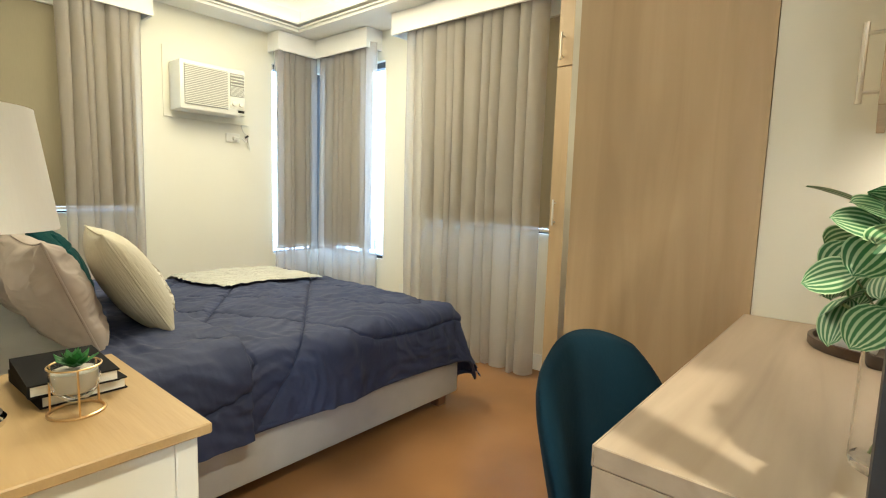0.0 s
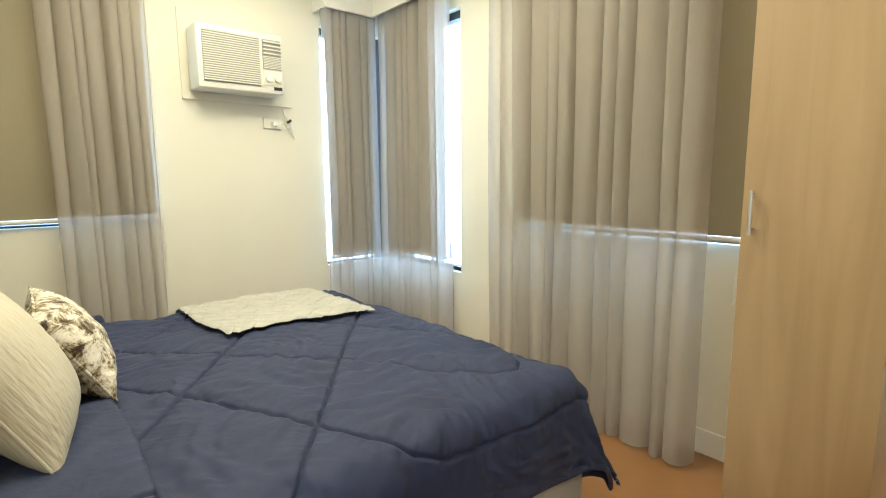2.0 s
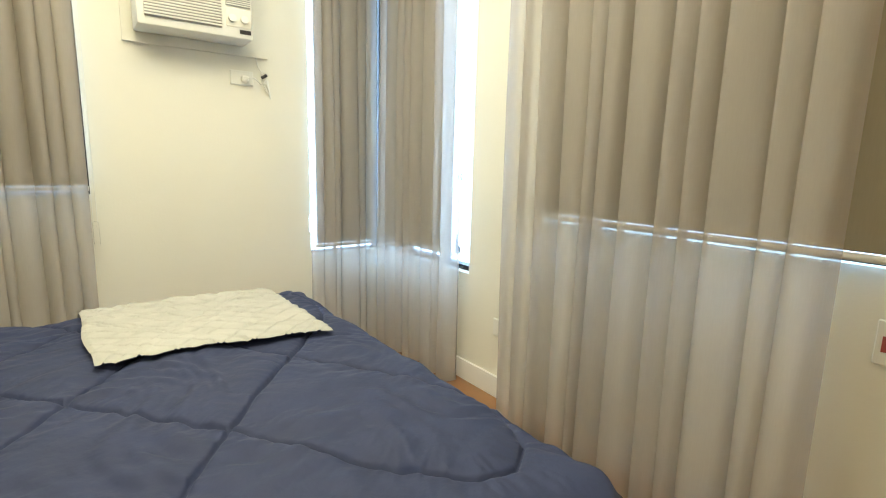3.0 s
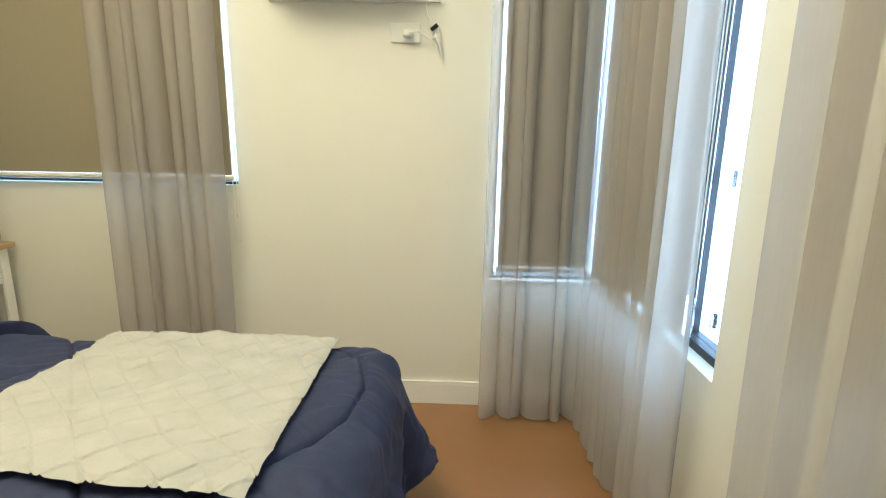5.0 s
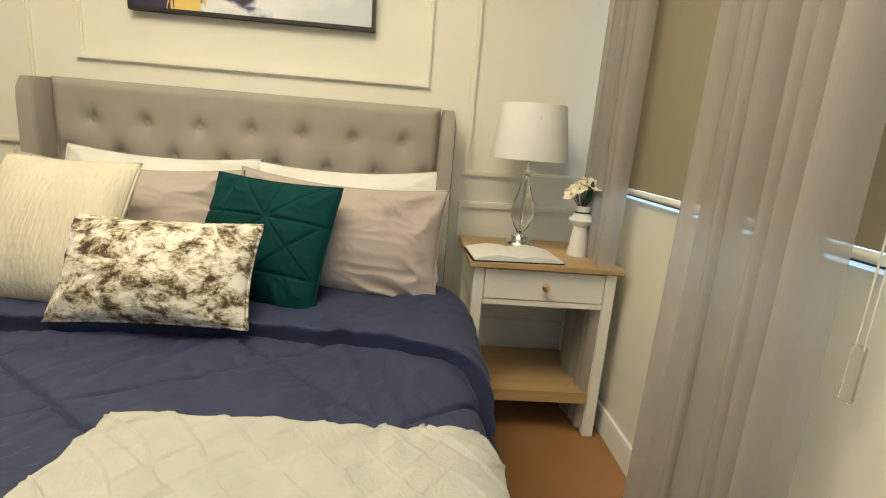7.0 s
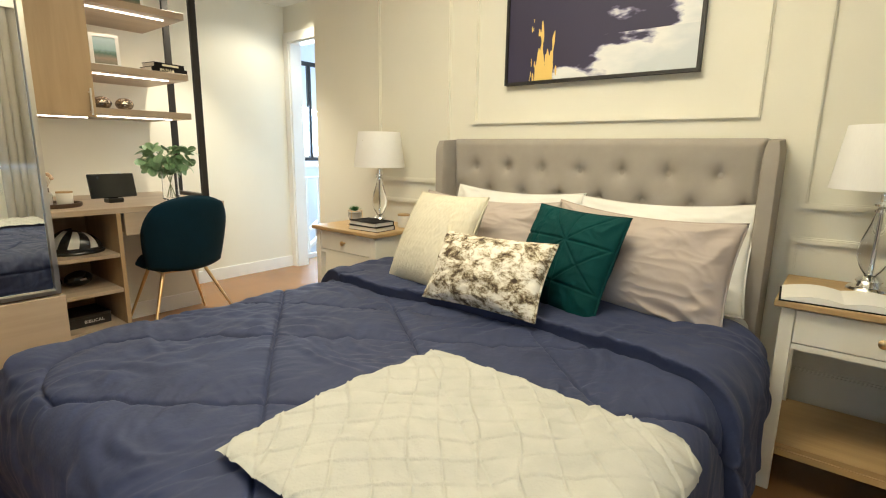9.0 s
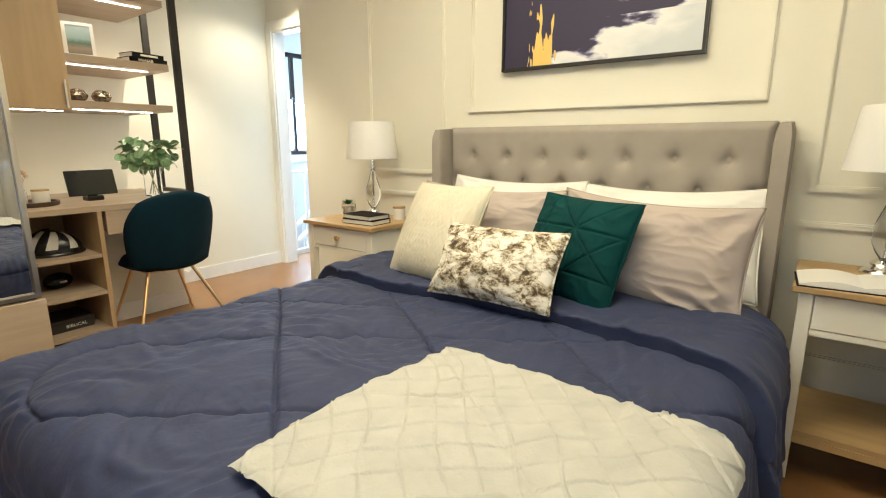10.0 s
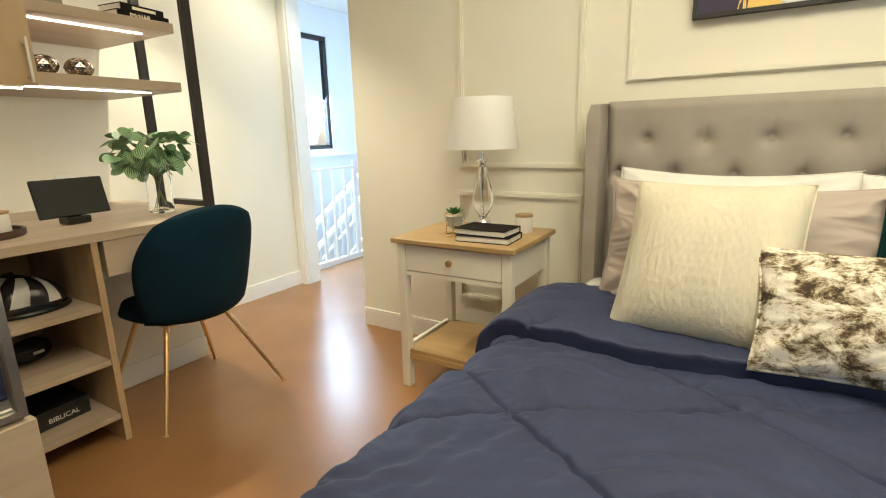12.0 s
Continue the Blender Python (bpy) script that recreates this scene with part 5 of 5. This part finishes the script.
part("tray_body", lathe(bmesh.new(), [(0, 0), (0.13, 0), (0.135, 0.006), (0.135, 0.024), (0.125, 0.024), (0.122, 0.010), (0, 0.009)], n=48), M_DARKWOOD, tr, smooth=True)
for x, y in ((1.58, 0.04), (1.665, -0.02)):
    cc = thing("candle_jar", (x, y, DZ + 0.0105), "white candle jar with a pale wooden lid on the tray", "candle", "candle jars on the tray")
    part("jar", lathe(bmesh.new(), [(0, 0), (0.038, 0), (0.040, 0.004), (0.040, 0.072), (0, 0.072)], n=32), M_CERAM, cc, smooth=True)
    if x < 1.6:
        part("lid", lathe(bmesh.new(), [(0, 0.072), (0.041, 0.072), (0.041, 0.081), (0, 0.082)], n=32), M_OAK_Y, cc, "wooden lid", smooth=True)
bt = thing("diffuser_bottle", (1.63, -0.085, DZ + 0.0105), "small brown bottle with dried flowers", "bottle")
part("bottle", lathe(bmesh.new(), [(0, 0), (0.022, 0), (0.023, 0.06), (0.010, 0.075), (0.010, 0.095), (0, 0.095)], n=24), M_DARKWOOD, bt, smooth=True)
for k in range(7):
    an = k * 0.9
    tp = (0.030 * math.cos(an), 0.030 * math.sin(an), 0.15 + 0.012 * (k % 3))
    part("stem", tube(bmesh.new(), [(0, 0, 0.09), tp], 0.001, 5), M_DRIED, bt)
    bm = bmesh.new()
    bmesh.ops.create_icosphere(bm, subdivisions=2, radius=0.011, matrix=Matrix.Translation(tp))
    part("flower_head", bm, M_DRIED, bt)
dso = thing("wall_socket", (1.02, YS, 0.86), "white socket plate above the desk", "socket")
part("plate", boxm(0, 0.07, 0.001, 0.010, 0, 0.115, bev=0.003), M_PLASTIC, dso)
for z in (0.035, 0.075):
    for x in (0.025, 0.045):
        part("socket_hole", boxm(x - 0.003, x + 0.003, 0.010, 0.0115, z - 0.006, z + 0.006), M_BLACK, dso)

# ---- things on the shelves ----
for x in (1.287, 1.163):
    orb = thing("wire_orb", (x, -0.12, 1.387), "openwork silver metal ball ornament", "ornament", "metal ball ornaments")
    bm = bmesh.new()
    bmesh.ops.create_icosphere(bm, subdivisions=2, radius=0.048)
    bmesh.ops.translate(bm, verts=bm.verts, vec=(0, 0, 0.038))
    bmesh.ops.scale(bm, verts=bm.verts, vec=(1.1, 1.1, 0.85))
    ins = bmesh.ops.inset_individual(bm, faces=bm.faces[:], thickness=0.008)
    orig = [f for f in bm.faces if f not in set(ins["faces"])]
    bmesh.ops.delete(bm, geom=orig, context="FACES")
    bmesh.ops.solidify(bm, geom=bm.faces[:], thickness=0.003)
    part("shell", bm, M_DARKMETAL, orb)
M_PHOTO = mat("landscape_photo", (0.4, 0.4, 0.4), 0.35, vary=0)
_nt = M_PHOTO.node_tree
_tc = _nt.nodes.new("ShaderNodeTexCoord")
_sp = _nt.nodes.new("ShaderNodeSeparateXYZ")
_nt.links.new(_tc.outputs["Generated"], _sp.inputs[0])
_nn = _nt.nodes.new("ShaderNodeTexNoise")
_nn.inputs["Scale"].default_value = 6
_ad = _nt.nodes.new("ShaderNodeMath")
_ad.operation = "MULTIPLY_ADD"
_ad.inputs[1].default_value = 0.15
_nt.links.new(_nn.outputs["Fac"], _ad.inputs[0])
_nt.links.new(_sp.outputs[2], _ad.inputs[2])
_cr = _nt.nodes.new("ShaderNodeValToRGB")
_el = _cr.color_ramp.elements
_el[0].position, _el[0].color = 0.0, (0.10, 0.13, 0.07, 1)
_el[1].position, _el[1].color = 1.0, (0.45, 0.58, 0.60, 1)
for _p, _c in ((0.3, (0.30, 0.22, 0.16, 1)), (0.48, (0.08, 0.16, 0.11, 1)), (0.62, (0.28, 0.42, 0.42, 1))):
    _e = _el.new(_p)
    _e.color = _c
_nt.links.new(_ad.outputs[0], _cr.inputs[0])
_nt.links.new(_cr.outputs[0], _nt.nodes["Principled BSDF"].inputs["Base Color"])


def photo_frame(x, y, z, w, h2, rz, label):
    f = thing("photo_frame", (x, y, z), label, "photo frame", "framed photos", rz)
    m = Matrix.Rotation(radians(12), 3, "X")
    bm = bmesh.new()
    e = 0.018
    box(bm, -w / 2, w / 2, 0, 0.014, 0, e)
    box(bm, -w / 2, w / 2, 0, 0.014, h2 - e, h2)
    box(bm, -w / 2, -w / 2 + e, 0, 0.014, e, h2 - e)
    box(bm, w / 2 - e, w / 2, 0, 0.014, e, h2 - e)
    bmesh.ops.rotate(bm, verts=bm.verts, cent=(0, 0, 0), matrix=m)
    part("frame", bm, M_WHITE, f)
    bm = boxm(-w / 2 + e, w / 2 - e, 0.002, 0.008, e, h2 - e)
    bmesh.ops.rotate(bm, verts=bm.verts, cent=(0, 0, 0), matrix=m)
    part("photo", bm, M_PHOTO, f, "landscape photograph")
    return f


photo_frame(1.215, -0.19, 1.642, 0.155, 0.205, -14, "white photo frame with a landscape picture leaning back")
photo_frame(1.0, -0.30, 2.027, 0.15, 0.20, -10, "white photo frame with a green picture on the top shelf")


def shelf_book(x, y, z, w, d, h2, rz, words, label, col=M_BOOKB):
    b = thing("book", (x, y, z), label, "book", "books on the shelves", rz)
    part("cover", box(box(boxm(-w / 2, w / 2, -d / 2, d / 2, 0, 0.003), -w / 2, w / 2, -d / 2, d / 2, h2 - 0.003, h2), -w / 2, w / 2, d / 2 - 0.004, d / 2, 0.003, h2 - 0.003), col, b)
    part("page_block", boxm(-w / 2 + 0.003, w / 2 - 0.003, -d / 2 + 0.003, d / 2 - 0.004, 0.003, h2 - 0.003), M_PAGE, b, "cream page block")
    if words:
        cu = bpy.data.curves.new("spine_text", "FONT")
        cu.body, cu.size, cu.extrude, cu.align_x, cu.align_y = words, h2 * 0.75, 0.0003, "CENTER", "CENTER"
        o = new("spine_text", cu)
        cu.materials.append(M_PETAL)
        o.parent = b
        o.rotation_euler = (radians(90), 0, radians(180))
        o.location = (0.02, d / 2 + 0.0005, h2 / 2)
    else:
        part("spine_mark", boxm(-w * 0.3, w * 0.25, d / 2, d / 2 + 0.0008, h2 * 0.3, h2 * 0.7), M_PETAL, b)
    return b


shelf_book(0.87, -0.20, 1.642, 0.24, 0.15, 0.036, 6, "IMcNAB", "thick black paperback with pale spine lettering")
shelf_book(0.87, -0.205, 1.678, 0.21, 0.14, 0.030, 10, "", "black paperback lying on another book")
M_RED = mat("dark_red_cover", (0.20, 0.03, 0.02), 0.5)
shelf_book(1.22, -0.22, 2.027, 0.22, 0.15, 0.03, -4, "", "dark red book lying on the top shelf", M_RED)
shelf_book(1.21, -0.215, 2.057, 0.20, 0.14, 0.028, 5, "", "black book lying on the top shelf")

# shelf unit contents
hm = thing("cycle_helmet", (1.575, 0.075, 0.545), "black cycle helmet with white flashes and vents", "helmet", rz=-15)


def shell(u, v):
    th, ph = u * 2 * math.pi, v * math.pi / 2
    r = 1 + 0.06 * math.sin(6 * th) * math.cos(ph)
    return (0.135 * r * math.cos(th) * math.cos(ph), 0.10 * r * math.sin(th) * math.cos(ph), 0.012 + 0.125 * math.sin(ph) * (1 + 0.08 * math.cos(th)))


bm = sheet(bmesh.new(), shell, 40, 14)
bmesh.ops.remove_doubles(bm, verts=bm.verts, dist=0.0006)
part("shell", bm, M_SHINYB, hm, smooth=True)
for k, (t0, t1) in enumerate(((0.55, 0.95), (1.35, 1.75), (2.15, 2.5))):
    def fl_(u, v, t0=t0, t1=t1):
        th = t0 + (t1 - t0) * u + 0.25 * v
        x, y, z = shell(th / (2 * math.pi), 0.12 + 0.62 * v)
        return (x * 1.03, y * 1.03, z * 1.02 + 0.002)
    bm = sheet(bmesh.new(), fl_, 4, 8)
    bmesh.ops.solidify(bm, geom=bm.faces[:], thickness=0.003)
    part("white_flash", bm, M_CERAM, hm, "white painted rib", smooth=True)
part("rim", tube(bmesh.new(), [(0.14 * math.cos(k * math.pi / 16), 0.105 * math.sin(k * math.pi / 16), 0.010) for k in range(33)], 0.010, 8), M_SHINYB, hm, smooth=True)
for x, y, lab in ((1.56, 0.02, "black helmet visor pad with silver mark"), (1.72, 0.04, "black padded headset on the middle shelf")):
    g_ = thing("headset", (x, y, 0.335), lab, "headset", "headsets on the shelf", rz=10)
    bm = bmesh.new()
    bmesh.ops.create_uvsphere(bm, u_segments=24, v_segments=12, radius=1.0)
    bmesh.ops.scale(bm, verts=bm.verts, vec=(0.075, 0.05, 0.045))
    bmesh.ops.translate(bm, verts=bm.verts, vec=(0, 0, 0.045))
    part("pad", bm, M_SHINYB, g_, smooth=True)
    part("band", tube(bmesh.new(), [(0.07 * math.cos(t), 0.0, 0.03 + 0.055 * math.sin(t)) for t in [k * math.pi / 12 for k in range(13)]], 0.008, 8), M_BLACK, g_, smooth=True)
    part("badge", boxm(-0.02, 0.015, 0.047, 0.052, 0.04, 0.05), M_STEEL, g_)
bxx = thing("black_box", (1.60, 0.05, 0.115), "flat black box with lettering on its edge", "box", rz=4)
part("box_body", boxm(-0.14, 0.14, -0.11, 0.11, 0, 0.055, bev=0.003), M_BLACK, bxx)
part("box_lid", boxm(-0.143, 0.143, -0.113, 0.113, 0.055, 0.07, bev=0.003), M_BLACK, bxx)
cu = bpy.data.curves.new("box_text", "FONT")
cu.body, cu.size, cu.extrude, cu.align_x, cu.align_y = "BIBLICAL", 0.026, 0.0003, "CENTER", "CENTER"
o = new("box_text", cu)
cu.materials.append(M_CERAM)
o.parent = bxx
o.rotation_euler = (radians(90), 0, radians(180))
o.location = (-0.05, 0.1105, 0.028)
